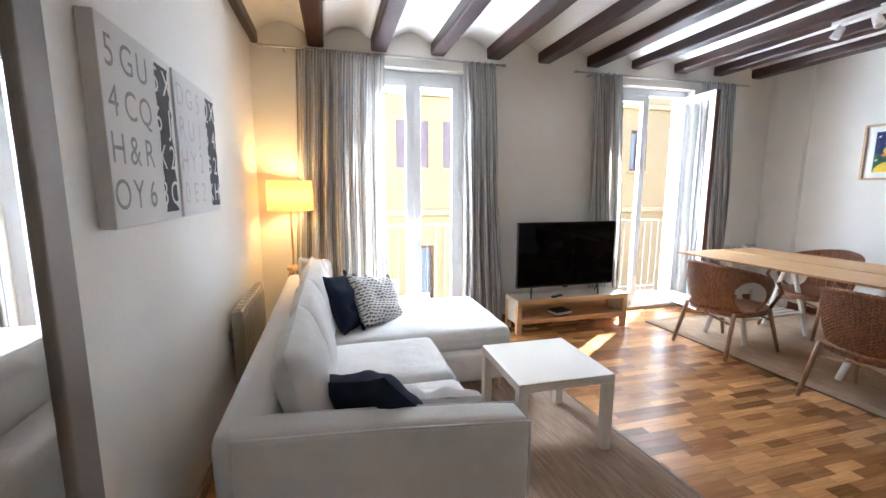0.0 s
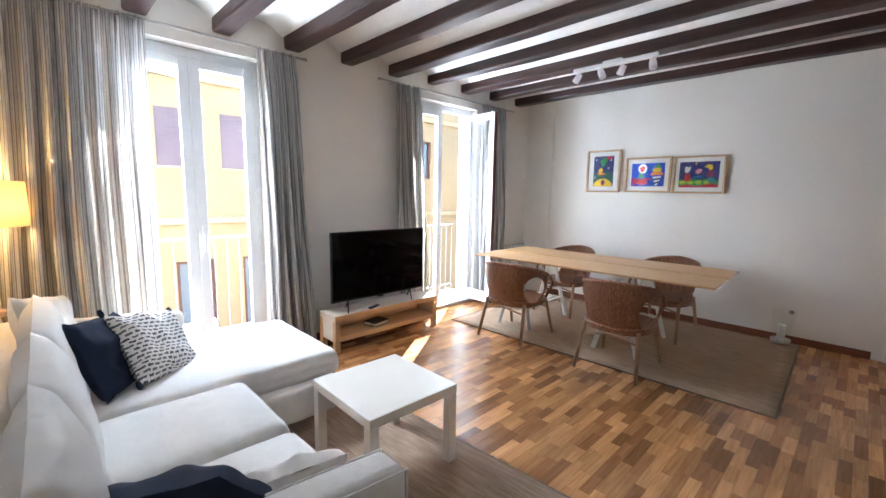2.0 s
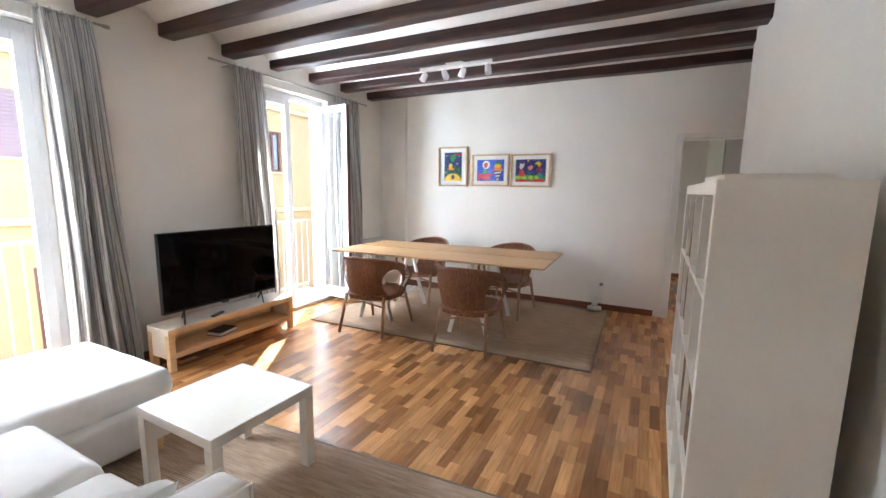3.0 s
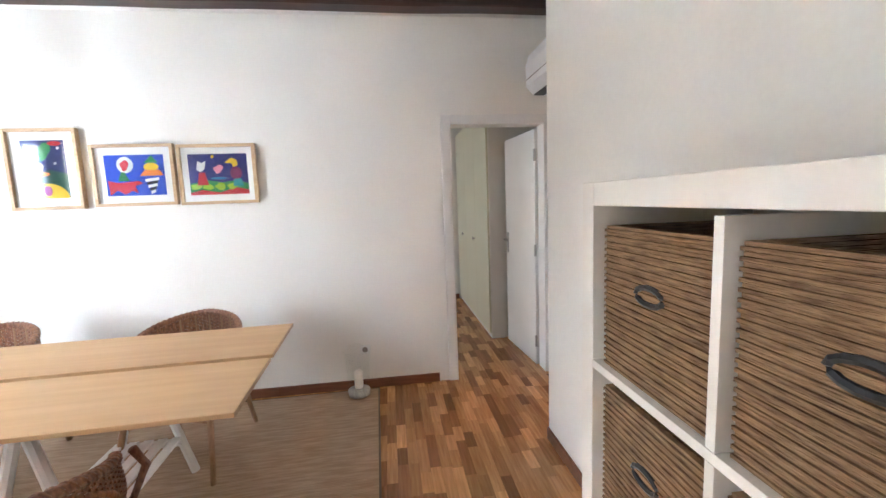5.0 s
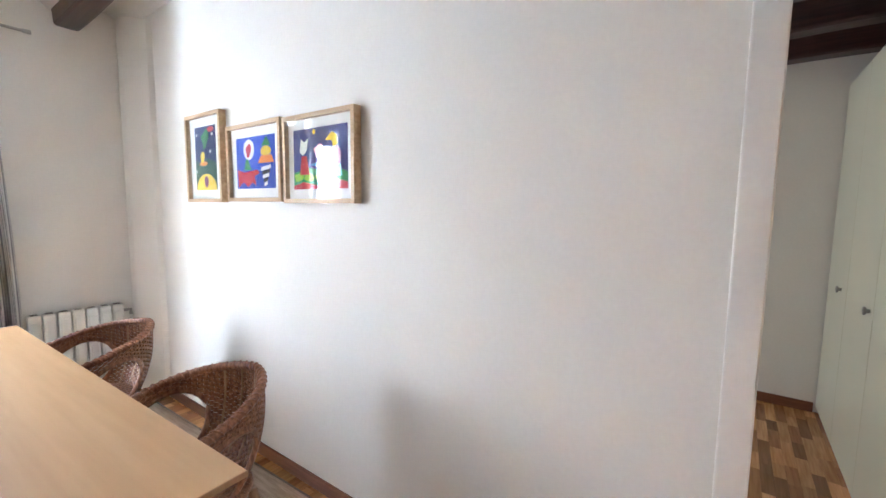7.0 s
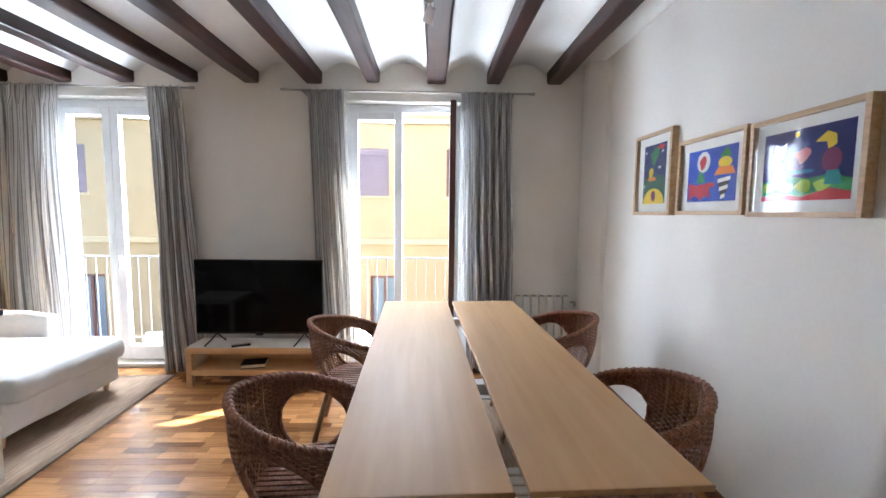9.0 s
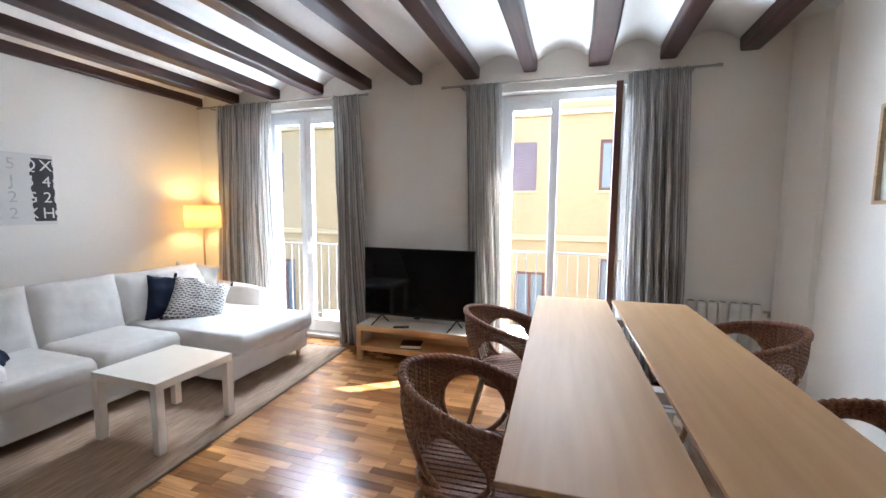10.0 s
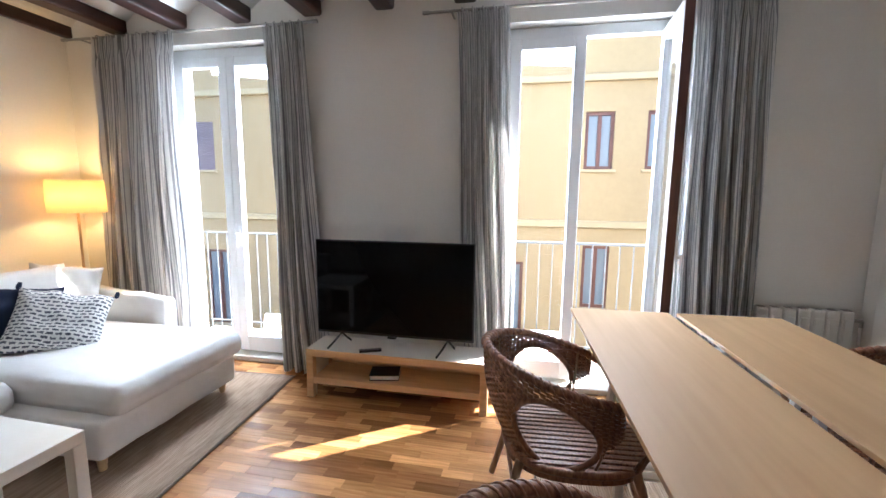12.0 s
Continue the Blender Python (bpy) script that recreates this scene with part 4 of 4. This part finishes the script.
# ---- floor lamp ----
def floor_lamp():
    t = thing("floor_lamp", "wooden tripod floor lamp with a linen drum shade, lit", "floor lamp", at=pose(0.41, -0.27, 0))
    bm = bmesh.new()
    n = 40
    for z0, z1 in ((1.235, 1.485),):
        ring = [[(r * math.cos(k * math.tau / n), r * math.sin(k * math.tau / n), z) for k in range(n)] for r, z in ((0.185, z0), (0.180, z1))]
        vs = [[bm.verts.new(p) for p in rr] for rr in ring]
        for k in range(n):
            bm.faces.new((vs[0][k], vs[0][(k + 1) % n], vs[1][(k + 1) % n], vs[1][k]))
    sh = part("shade", bm, M_SHADE, t, "glowing cream linen shade", True)
    m = sh.modifiers.new("thick", "SOLIDIFY")
    m.thickness = 0.003
    part("pole", tube([(0, 0, 0.74), (0, 0, 1.30)], 0.009, 10), M_LAMPWOOD, t)
    part("socket", tube([(0, 0, 1.29), (0, 0, 1.345)], 0.018, 12), M_WHITE, t)
    part("collar", lathe([(0.05, 0.72), (0.055, 0.73), (0.055, 0.75), (0.02, 0.765)], 24), M_LAMPWOOD, t)
    for k in range(3):
        a = k * math.tau / 3 + 0.4
        part("leg", tube([(0.18 * math.cos(a), 0.18 * math.sin(a), 0.014), (0.03 * math.cos(a), 0.03 * math.sin(a), 0.725)], [0.012, 0.014], 8), M_LAMPWOOD, t)
    for k in range(3):
        a = k * math.tau / 3
        part("spider", tube([(0, 0, 1.32), (0.182 * math.cos(a), 0.182 * math.sin(a), 1.30)], 0.003, 5), M_STEEL, t)


floor_lamp()


# ---- radiators ----
def radiator(label, m, width, height, mat):
    """Local x along the wall, y into the wall."""
    t = thing("radiator", label, "radiator", at=m)
    n = round(width / 0.08)
    for k in range(n):
        x = k * width / n
        bm = box((x + 0.003, -0.095, 0.02), (x + width / n - 0.003, -0.03, height), 0.012)
        add_box(bm, (x + 0.015, -0.10, 0.06), (x + width / n - 0.015, -0.094, height - 0.05), 0.004)
        part("section", bm, mat, t)
        part("grille", box((x + 0.02, -0.085, height + 0.0005), (x + width / n - 0.02, -0.045, height + 0.003)), M_GREYMIR, t)
    part("valve", tube([(width + 0.0, -0.06, height - 0.06), (width + 0.05, -0.06, height - 0.06), (width + 0.05, -0.06, height - 0.10)], 0.012, 8), M_STEEL, t)
    part("pipe", tube([(width + 0.05, -0.06, height - 0.1), (width + 0.05, -0.06, -m.translation.z + 0.001)], 0.008, 8), M_WHITE, t)
    for x in (0.1, width - 0.1):
        part("bracket", box((x - 0.01, -0.032, height - 0.2), (x + 0.01, -0.0005, height - 0.15)), M_STEEL, t)


radiator("white ribbed radiator under the picture wall corner", pose(5.33, -0.001, 0.14), 0.54, 0.59, M_RAD)
radiator("cream ribbed radiator on the wall behind the sofa", pose(XL + 0.001, -1.42, 0.23, 0, 0, 90), 0.80, 0.475, M_RADOLD)


# ---- framed prints on the east wall ----
def framed(y0, y1, z0, z1, label, art):
    """Faces -x; art draws its flat shapes through add(name, colour, polygon) in 0..1 units."""
    t = thing("framed_print", label, "picture", "prints on the wall")
    x0, w = XR - 0.045, 0.022
    a, b = XR - 0.001, x0
    for ya, yb, za, zb in ((y0, y0 + w, z0, z1), (y1 - w, y1, z0, z1), (y0 + w, y1 - w, z0, z0 + w), (y0 + w, y1 - w, z1 - w, z1)):
        part("frame_bar", box((b, ya, za), (a, yb, zb), 0.002), M_FRAMEWOOD, t)
    part("mount", box((XR - 0.02, y0 + w, z0 + w), (XR - 0.015, y1 - w, z1 - w)), M_PAPER, t, "white mount")
    iy0, iy1, iz0, iz1 = art["inner"]
    depth = [0]
    def add(name, mat, pts):
        depth[0] += 1
        x = XR - 0.0205 - 0.0004 * depth[0]
        bm = bmesh.new()
        vs = [bm.verts.new((x, y1 + (y0 - y1) * (iy0 + (iy1 - iy0) * u), z0 + (z1 - z0) * (iz0 + (iz1 - iz0) * v))) for u, v in pts]
        bm.faces.new(vs)
        if vs[0].co.x and bm.faces[:][0].normal.x > 0:
            bmesh.ops.reverse_faces(bm, faces=bm.faces[:])
        part(name, bm, mat, t)
    art["draw"](add)
    g = part("glazing", box((x0 + 0.006, y0 + w, z0 + w), (x0 + 0.0085, y1 - w, z1 - w)), M_CLEAR, t, "clear picture glass")
    g.visible_shadow = False


def blob(cx, cy, rx, ry, n=20, wob=0.0, seed=0):
    return [(cx + rx * (1 + wob * math.sin(3 * a + seed)) * math.cos(a), cy + ry * (1 + wob * math.sin(2 * a + seed)) * math.sin(a)) for a in [k * math.tau / n for k in range(n)]]


FULL = [(0, 0), (1, 0), (1, 1), (0, 1)]
BLUE, NIGHT, GREEN = colour("print_blue", (0.02, 0.07, 0.50)), colour("print_night", (0.012, 0.02, 0.12)), colour("print_green", (0.03, 0.25, 0.06))
YELLOW, RED, ORANGE = colour("print_yellow", (0.85, 0.58, 0.02)), colour("print_red", (0.55, 0.02, 0.03)), colour("print_orange", (0.85, 0.25, 0.03))
LIME, PLUM, PINK = colour("print_lime", (0.35, 0.55, 0.03)), colour("print_plum", (0.20, 0.02, 0.10)), colour("print_pink", (0.75, 0.25, 0.30))
INKW, INKB = colour("print_white", (0.80, 0.78, 0.74)), colour("print_black", (0.01, 0.01, 0.012))


def art_a(add):
    add("sky_shape", NIGHT, FULL)
    add("ground_shape", colour("print_dark_green", (0.015, 0.09, 0.05)), [(0, 0), (1, 0), (1, 0.42), (0.6, 0.5), (0.3, 0.44), (0, 0.48)])
    add("sun_shape", YELLOW, [(0.02, 0.0)] + [(0.5 + 0.48 * math.cos(a), 0.26 * math.sin(a)) for a in [math.pi - k * math.pi / 16 for k in range(1, 16)]] + [(0.98, 0.0)])
    add("seed_shape", PLUM, blob(0.5, 0.13, 0.10, 0.09))
    add("body_shape", ORANGE, blob(0.40, 0.42, 0.20, 0.035))
    add("body_shape", YELLOW, blob(0.36, 0.52, 0.10, 0.09, 14, 0.15))
    add("leaf_shape", GREEN, blob(0.5, 0.80, 0.16, 0.14, 20, 0.35))
    add("spot_shape", RED, blob(0.78, 0.94, 0.16, 0.04))
    for u, v in ((0.12, 0.88), (0.85, 0.86), (0.75, 0.60), (0.08, 0.30)):
        add("star_shape", INKW, blob(u, v, 0.04, 0.025, 8, 0.3))


def art_b(add):
    add("sky_shape", BLUE, FULL)
    add("balloon_shape", INKW, blob(0.34, 0.76, 0.14, 0.20))
    add("face_shape", RED, blob(0.33, 0.74, 0.07, 0.13, 16, 0.2))
    add("body_shape", GREEN, [(0.20, 0.36), (0.40, 0.36), (0.32, 0.58), (0.26, 0.58)])
    add("beast_shape", RED, [(0.05, 0.02), (0.18, 0.14), (0.30, 0.03), (0.42, 0.12), (0.52, 0.06), (0.48, 0.24), (0.62, 0.30), (0.55, 0.36), (0.20, 0.32), (0.03, 0.38)])
    add("hat_shape", GREEN, [(0.66, 0.80), (0.90, 0.80), (0.80, 0.98)])
    add("face_shape", YELLOW, blob(0.78, 0.70, 0.13, 0.10))
    add("coat_shape", ORANGE, [(0.58, 0.48), (0.98, 0.48), (0.92, 0.62), (0.66, 0.62)])
    for k in range(5):
        add("stripe_shape", INKW if k % 2 == 0 else INKB, [(0.66 + 0.02 * k, 0.40 - 0.075 * k), (0.90 - 0.02 * k, 0.44 - 0.075 * k), (0.90 - 0.02 * k, 0.37 - 0.075 * k), (0.66 + 0.02 * k, 0.33 - 0.075 * k)])


def art_c(add):
    add("sky_shape", colour("print_indigo", (0.02, 0.02, 0.16)), FULL)
    add("meadow_shape", GREEN, [(0, 0), (1, 0), (1, 0.26), (0.8, 0.34), (0.55, 0.30), (0.3, 0.36), (0, 0.28)])
    add("soil_shape", RED, [(0, 0), (1, 0), (1, 0.10), (0.8, 0.16), (0.5, 0.05), (0.2, 0.12), (0, 0.06)])
    for u in (0.10, 0.30, 0.52, 0.72):
        add("leaf_shape", LIME, blob(u, 0.20, 0.09, 0.08, 16, 0.2, u * 9))
    add("cat_shape", INKW, [(0.13, 0.62), (0.20, 0.56), (0.27, 0.64), (0.30, 0.84), (0.23, 0.78), (0.16, 0.84)])
    add("coat_shape", RED, [(0.13, 0.24), (0.32, 0.24), (0.27, 0.55), (0.17, 0.55)])
    add("bird_shape", YELLOW, [(0.62, 0.78), (0.74, 0.90), (0.83, 0.84), (0.84, 0.72), (0.76, 0.64), (0.74, 0.76)])
    add("body_shape", PLUM, blob(0.80, 0.52, 0.10, 0.16))
    add("leg_shape", colour("print_teal", (0.03, 0.30, 0.30)), [(0.74, 0.20), (0.92, 0.20), (0.88, 0.38), (0.76, 0.38)])
    add("flower_shape", PINK, blob(0.50, 0.62, 0.08, 0.10, 20, 0.25))
    add("moon_shape", YELLOW, blob(0.42, 0.93, 0.025, 0.04))
    add("lake_shape", colour("print_water", (0.03, 0.20, 0.40)), blob(0.50, 0.40, 0.14, 0.03))


framed(-1.395, -0.945, 1.512, 2.060, "colourful childlike print in a pale wooden frame, upright", {"inner": (0.20, 0.80, 0.14, 0.86), "draw": art_a})
framed(-2.000, -1.465, 1.517, 1.945, "blue childlike print in a pale wooden frame", {"inner": (0.14, 0.86, 0.17, 0.83), "draw": art_b})
framed(-2.548, -2.022, 1.510, 1.935, "dark blue childlike print in a pale wooden frame", {"inner": (0.12, 0.88, 0.16, 0.84), "draw": art_c})


# ---- lettered canvases on the west wall ----
def text_mesh(s, size, mat_name="letters"):
    cu = bpy.data.curves.new(mat_name, "FONT")
    cu.body, cu.size, cu.align_x, cu.align_y = s, size, "CENTER", "CENTER"
    tmp = bpy.data.objects.new("tmp", cu)
    scene.collection.objects.link(tmp)
    me = bpy.data.meshes.new_from_object(tmp.evaluated_get(bpy.context.evaluated_depsgraph_get()))
    bpy.data.objects.remove(tmp)
    return me


def canvas(y0, y1, z0, z1, rows, band, ink, label):
    t = thing("letter_canvas", label, "picture", "lettered canvases")
    d = 0.045
    part("canvas", box((XL + 0.001, y0, z0), (XL + d, y1, z1), 0.003), M_CANVAS, t, "thick white canvas")
    bx0, bx1 = band
    rnd = random.Random(len(label))
    bm = bmesh.new()
    left, right = [], []
    n = 26
    for k in range(n + 1):
        z = z0 + 0.03 + (z1 - z0 - 0.06) * k / n
        left.append((y0 + (y1 - y0) * bx0 + rnd.uniform(-0.008, 0.012), z))
        right.append((y0 + (y1 - y0) * bx1 + rnd.uniform(-0.010, 0.008), z))
    for k in range(n):
        q = [left[k], right[k], right[k + 1], left[k + 1]]
        bm.faces.new([bm.verts.new((XL + d + 0.0012, a, b)) for a, b in q])
    part("painted_band", bm, M_CHAR, t, "rough charcoal paint band")
    rot = Matrix(((0, 0, 1, 0), (1, 0, 0, 0), (0, 1, 0, 0), (0, 0, 0, 1)))
    for r, line in enumerate(rows):
        for c, ch in enumerate(line):
            u = 0.10 + 0.80 * c / (len(line) - 1)
            v = 0.84 - 0.68 * r / (len(rows) - 1)
            inside = bx0 - 0.03 < u < bx1 + 0.03
            me = text_mesh(ch, 0.125)
            me.materials.clear()
            me.materials.append(M_CANVAS if inside else ink)
            ob = new("letter", me)
            ob.parent = t
            ob.matrix_basis = Matrix.Translation((XL + d + 0.0022, y0 + (y1 - y0) * u, z0 + (z1 - z0) * v)) @ rot


canvas(-2.64, -2.115, 1.305, 1.885, ("5GU5X", "4CQ6J", "H&RX2", "OY63Q"), (0.70, 0.94), M_GREYINK, "white canvas with stencilled grey letters and a charcoal band")
canvas(-2.085, -1.512, 1.305, 1.885, ("DG5QX", "RUJ54", "HY2G2", "0E2XH"), (0.72, 0.99), M_PALEINK, "white canvas with faint letters and a charcoal edge band")


# ---- mirror on the west wall ----
mr = thing("wall_mirror", "tall mirror in a broad taupe frame", "mirror")
for a, b, c, d in ((-2.93, -2.83, 0.03, 2.25), (-3.95, -3.85, 0.03, 2.25), (-3.85, -2.93, 2.15, 2.25), (-3.85, -2.93, 0.03, 0.13)):
    bm = box((XL + 0.001, a, c), (XL + 0.035, b, d), 0.006)
    part("frame_bar", bm, M_GREYMIR, mr)
part("mirror_glass", box((XL + 0.001, -3.849, 0.131), (XL + 0.02, -2.931, 2.149)), M_MIRROR, mr, "clear mirror glass")


# ---- white cube shelf ----
SHELF_M = pose(2.25, -3.906, 0, 0, 0, -0.5) @ pose(-2.25, 3.906, 0)


def cube_shelf():
    t = thing("cube_shelf", "white shelf unit of square cubes with baskets", "shelf", at=SHELF_M)
    x0, x1, y0, y1, h = 2.25, 3.72, -4.288, -3.906, 1.505
    e, i = 0.05, 0.018
    part("side_panel", box((x0, y0, 0), (x0 + e, y1, h), 0.002), M_LACQ, t)
    part("side_panel", box((x1 - e, y0, 0), (x1, y1, h), 0.002), M_LACQ, t)
    part("top_panel", box((x0 + e, y0, h - e), (x1 - e, y1, h), 0.002), M_LACQ, t)
    part("bottom_panel", box((x0 + e, y0, 0), (x1 - e, y1, e), 0.002), M_LACQ, t)
    cw = (x1 - x0 - 2 * e) / 4
    ch = (h - 2 * e) / 4
    for k in range(1, 4):
        part("shelf_board", box((x0 + e, y0, e + k * ch - i / 2), (x1 - e, y1 - 0.001, e + k * ch + i / 2), 0.001), M_LACQ, t)
        for r in range(4):
            part("divider", box((x0 + e + k * cw - i / 2, y0, e + r * ch + i / 2 + 0.0005), (x0 + e + k * cw + i / 2, y1 - 0.0015, e + (r + 1) * ch - i / 2 - 0.0005), 0.001), M_LACQ, t)
    part("back_panel", box((x0 + e, y0 - 0.004, e), (x1 - e, y0 - 0.0005, h - e)), M_LACQ, t)
    return x0 + e, y0, e, cw, ch


SX, SY, SE, CW, CH = cube_shelf()


def basket(col, row):
    x0, z0 = SX + col * CW + 0.016, SE + row * CH + 0.0095
    t = thing("basket", "brown woven seagrass basket in the shelf", "basket", "shelf baskets", at=SHELF_M @ pose(x0, SY + 0.02, z0))
    w, d, h = CW - 0.034, 0.345, CH - 0.05
    bm = bmesh.new()
    n = 44
    for k in range(n):
        za, zb = h * k / n, h * (k + 1) / n - 0.001
        o = 0.003 if k % 2 else 0.0
        for a, b in (((o, d - 0.014, za), (w - o, d - o, zb)), ((o, o, za), (w - o, 0.014, zb)), ((o, 0.014, za), (0.014, d - 0.014, zb)), ((w - 0.014, 0.014, za), (w - o, d - 0.014, zb))):
            add_box(bm, a, b)
    part("weave", bm, M_BASKET, t)
    part("bottom", box((0.015, 0.015, 0.0), (w - 0.015, d - 0.015, 0.01)), M_BASKET, t)
    part("handle_hole", tube([(w / 2 + 0.038 * math.cos(a), d - 0.001, h * 0.6 + 0.016 * math.sin(a)) for a in [k * math.tau / 14 for k in range(14)]], 0.006, 6, True), M_BLACK, t, "dark handle ring")


fb = thing("flat_box", "thin white flat box lying on the shelf", "box", at=SHELF_M @ pose(2.50, -4.06, 1.506, 0, 0, 3))
part("body", box((-0.2, -0.14, 0), (0.2, 0.14, 0.018), 0.003), M_LACQ, fb)
for c, r in ((3, 3), (2, 3), (3, 2), (2, 2), (1, 1), (0, 1)):
    basket(c, r)


# ---- hurricane vase with a candle ----
vs = thing("hurricane_vase", "clear glass hurricane vase holding pebbles and a white candle", "vase", at=pose(5.90, -3.19, 0.003))
g = part("glass", lathe([(0.0, 0.009), (0.085, 0.009), (0.092, 0.03), (0.086, 0.14), (0.094, 0.30), (0.112, 0.385), (0.108, 0.385), (0.090, 0.30), (0.082, 0.14), (0.087, 0.035), (0.08, 0.017), (0.0, 0.017)], 40), M_VASE, vs, "", True)
g.visible_shadow = False
part("pebble_layer", lathe([(0.0, 0.019), (0.078, 0.019), (0.083, 0.06), (0.05, 0.075), (0.0, 0.075)], 28), M_PEBBLE, vs, "grey pebbles", True)
part("candle", lathe([(0.0, 0.074), (0.033, 0.074), (0.033, 0.20), (0.028, 0.206), (0.0, 0.203)], 24), M_WAX, vs, "white pillar candle", True)
part("wick", tube([(0, 0, 0.203), (0.002, 0, 0.218)], 0.0015, 5), M_BLACK, vs)


# ---- air conditioner, spots, sockets ----
ac = thing("air_conditioner", "white wall air conditioner above the passage door", "air conditioner")
bm = bmesh.new()
prof = [(-4.779, 2.245), (-4.63, 2.245), (-4.575, 2.305), (-4.57, 2.455), (-4.595, 2.535), (-4.779, 2.545)]
ends = [[bm.verts.new((x, y, z)) for y, z in prof] for x in (5.20, 5.98)]
bm.faces.new(ends[0])
bm.faces.new(ends[1][::-1])
for k in range(6):
    bm.faces.new((ends[0][k], ends[1][k], ends[1][(k + 1) % 6], ends[0][(k + 1) % 6]))
bmesh.ops.recalc_face_normals(bm, faces=bm.faces)
part("body", bm, M_PVC, ac)
part("louvre", box((5.26, -4.70, 2.236), (5.94, -4.62, 2.2442)), M_BLACK, ac, "dark air outlet")
part("panel_seam", box((5.201, -4.5745, 2.352), (5.979, -4.5705, 2.356)), M_GREYMIR, ac)

sp = thing("spot_track", "white ceiling track with four adjustable spotlights, off", "spotlights")
part("track", box((4.505, -2.28, BZ0 - 0.045), (4.535, -1.50, BZ0 - 0.012), 0.004), M_PVC, sp)
part("mount", box((4.49, -1.98, BZ0 - 0.0125), (4.55, -1.80, BZ0 - 0.0), 0.004), M_PVC, sp)
for k, (y, ax, az) in enumerate(((-1.55, 0.5, 0.3), (-1.78, -0.6, 0.2), (-1.98, 0.7, -0.3), (-2.24, -0.3, 0.4))):
    h = part("spot_head", lathe([(0.0, 0.03), (0.026, 0.028), (0.03, 0.0), (0.032, -0.055), (0.028, -0.055), (0.024, -0.03), (0.0, -0.03)], 20), M_PVC, sp, "", True)
    h.matrix_basis = pose(4.52, y, BZ0 - 0.09, math.degrees(ax) * 0.8, math.degrees(az), 0)
    part("stem", tube([(4.52, y, BZ0 - 0.044), (4.52, y, BZ0 - 0.068)], 0.008, 8), M_PVC, sp)


def socket(x, y, z, axis):
    t = thing("wall_socket", "small white wall socket", "socket", "wall sockets")
    if axis == "x":
        part("plate", box((x - 0.009, y - 0.04, z - 0.04), (x - 0.001, y + 0.04, z + 0.04), 0.004), M_SOCKET, t)
        part("well", tube([(x - 0.0095, y, z), (x - 0.0105, y, z)], 0.022, 16), M_GREYMIR, t)
    else:
        part("plate", box((x - 0.04, y + 0.001, z - 0.04), (x + 0.04, y + 0.009, z + 0.04), 0.004), M_SOCKET, t)
        part("well", tube([(x, y + 0.0095, z), (x, y + 0.0105, z)], 0.022, 16), M_GREYMIR, t)


socket(XR, -3.24, 0.32, "x")
socket(XR, -1.02, 0.32, "x")


# ---- parquet: laid in rows along the room's width ----
def parquet():
    rnd = random.Random(5)
    lengths = (0.16, 0.21, 0.26, 0.32)
    w, gap = 0.06, 0.0003
    meshes = {}
    for l in lengths:
        bm = box((gap, gap, -0.012), (l - gap, w - gap, 0.0), 0.0003, None, 1)
        me = bpy.data.meshes.new("plank")
        bm.to_mesh(me)
        bm.free()
        me.materials.append(M_PARQ)
        meshes[l] = me
    verts, faces = [], []
    y = -6.4
    made = 0
    while y < 0.0:
        yw = min(w, 0.0 - y)
        begin = XL if y > -4.63 else 4.4
        x = begin - rnd.uniform(0, 0.15)
        end = 8.8
        while x < end:
            l = rnd.choice(lengths)
            near = 2.45 < x and x + l < 4.05 and -3.75 < y < -0.55 and yw == w
            if near and made < 300:
                ob = new("plank", meshes[l])
                ob.location = (x, y, 0)
                ob.parent = floor
                made += 1
            else:
                n = len(verts)
                a, b, c, d = max(x, begin) + gap, min(x + l, end) - gap, y + gap, y + yw - gap
                verts += [(a, c, 0), (b, c, 0), (b, d, 0), (a, d, 0), (a, c, -0.012), (b, c, -0.012), (b, d, -0.012), (a, d, -0.012)]
                faces += [tuple(n + q for q in f) for f in ((0, 1, 2, 3), (0, 4, 5, 1), (1, 5, 6, 2), (2, 6, 7, 3), (3, 7, 4, 0))]
            x += l
        y += w
    me = bpy.data.meshes.new("plank_field")
    me.from_pydata(verts, [], faces)
    me.materials.append(M_PARQ2)
    ob = new("plank_field", me)
    ob.parent = floor
    ob["kind"] = "stuff"


parquet()
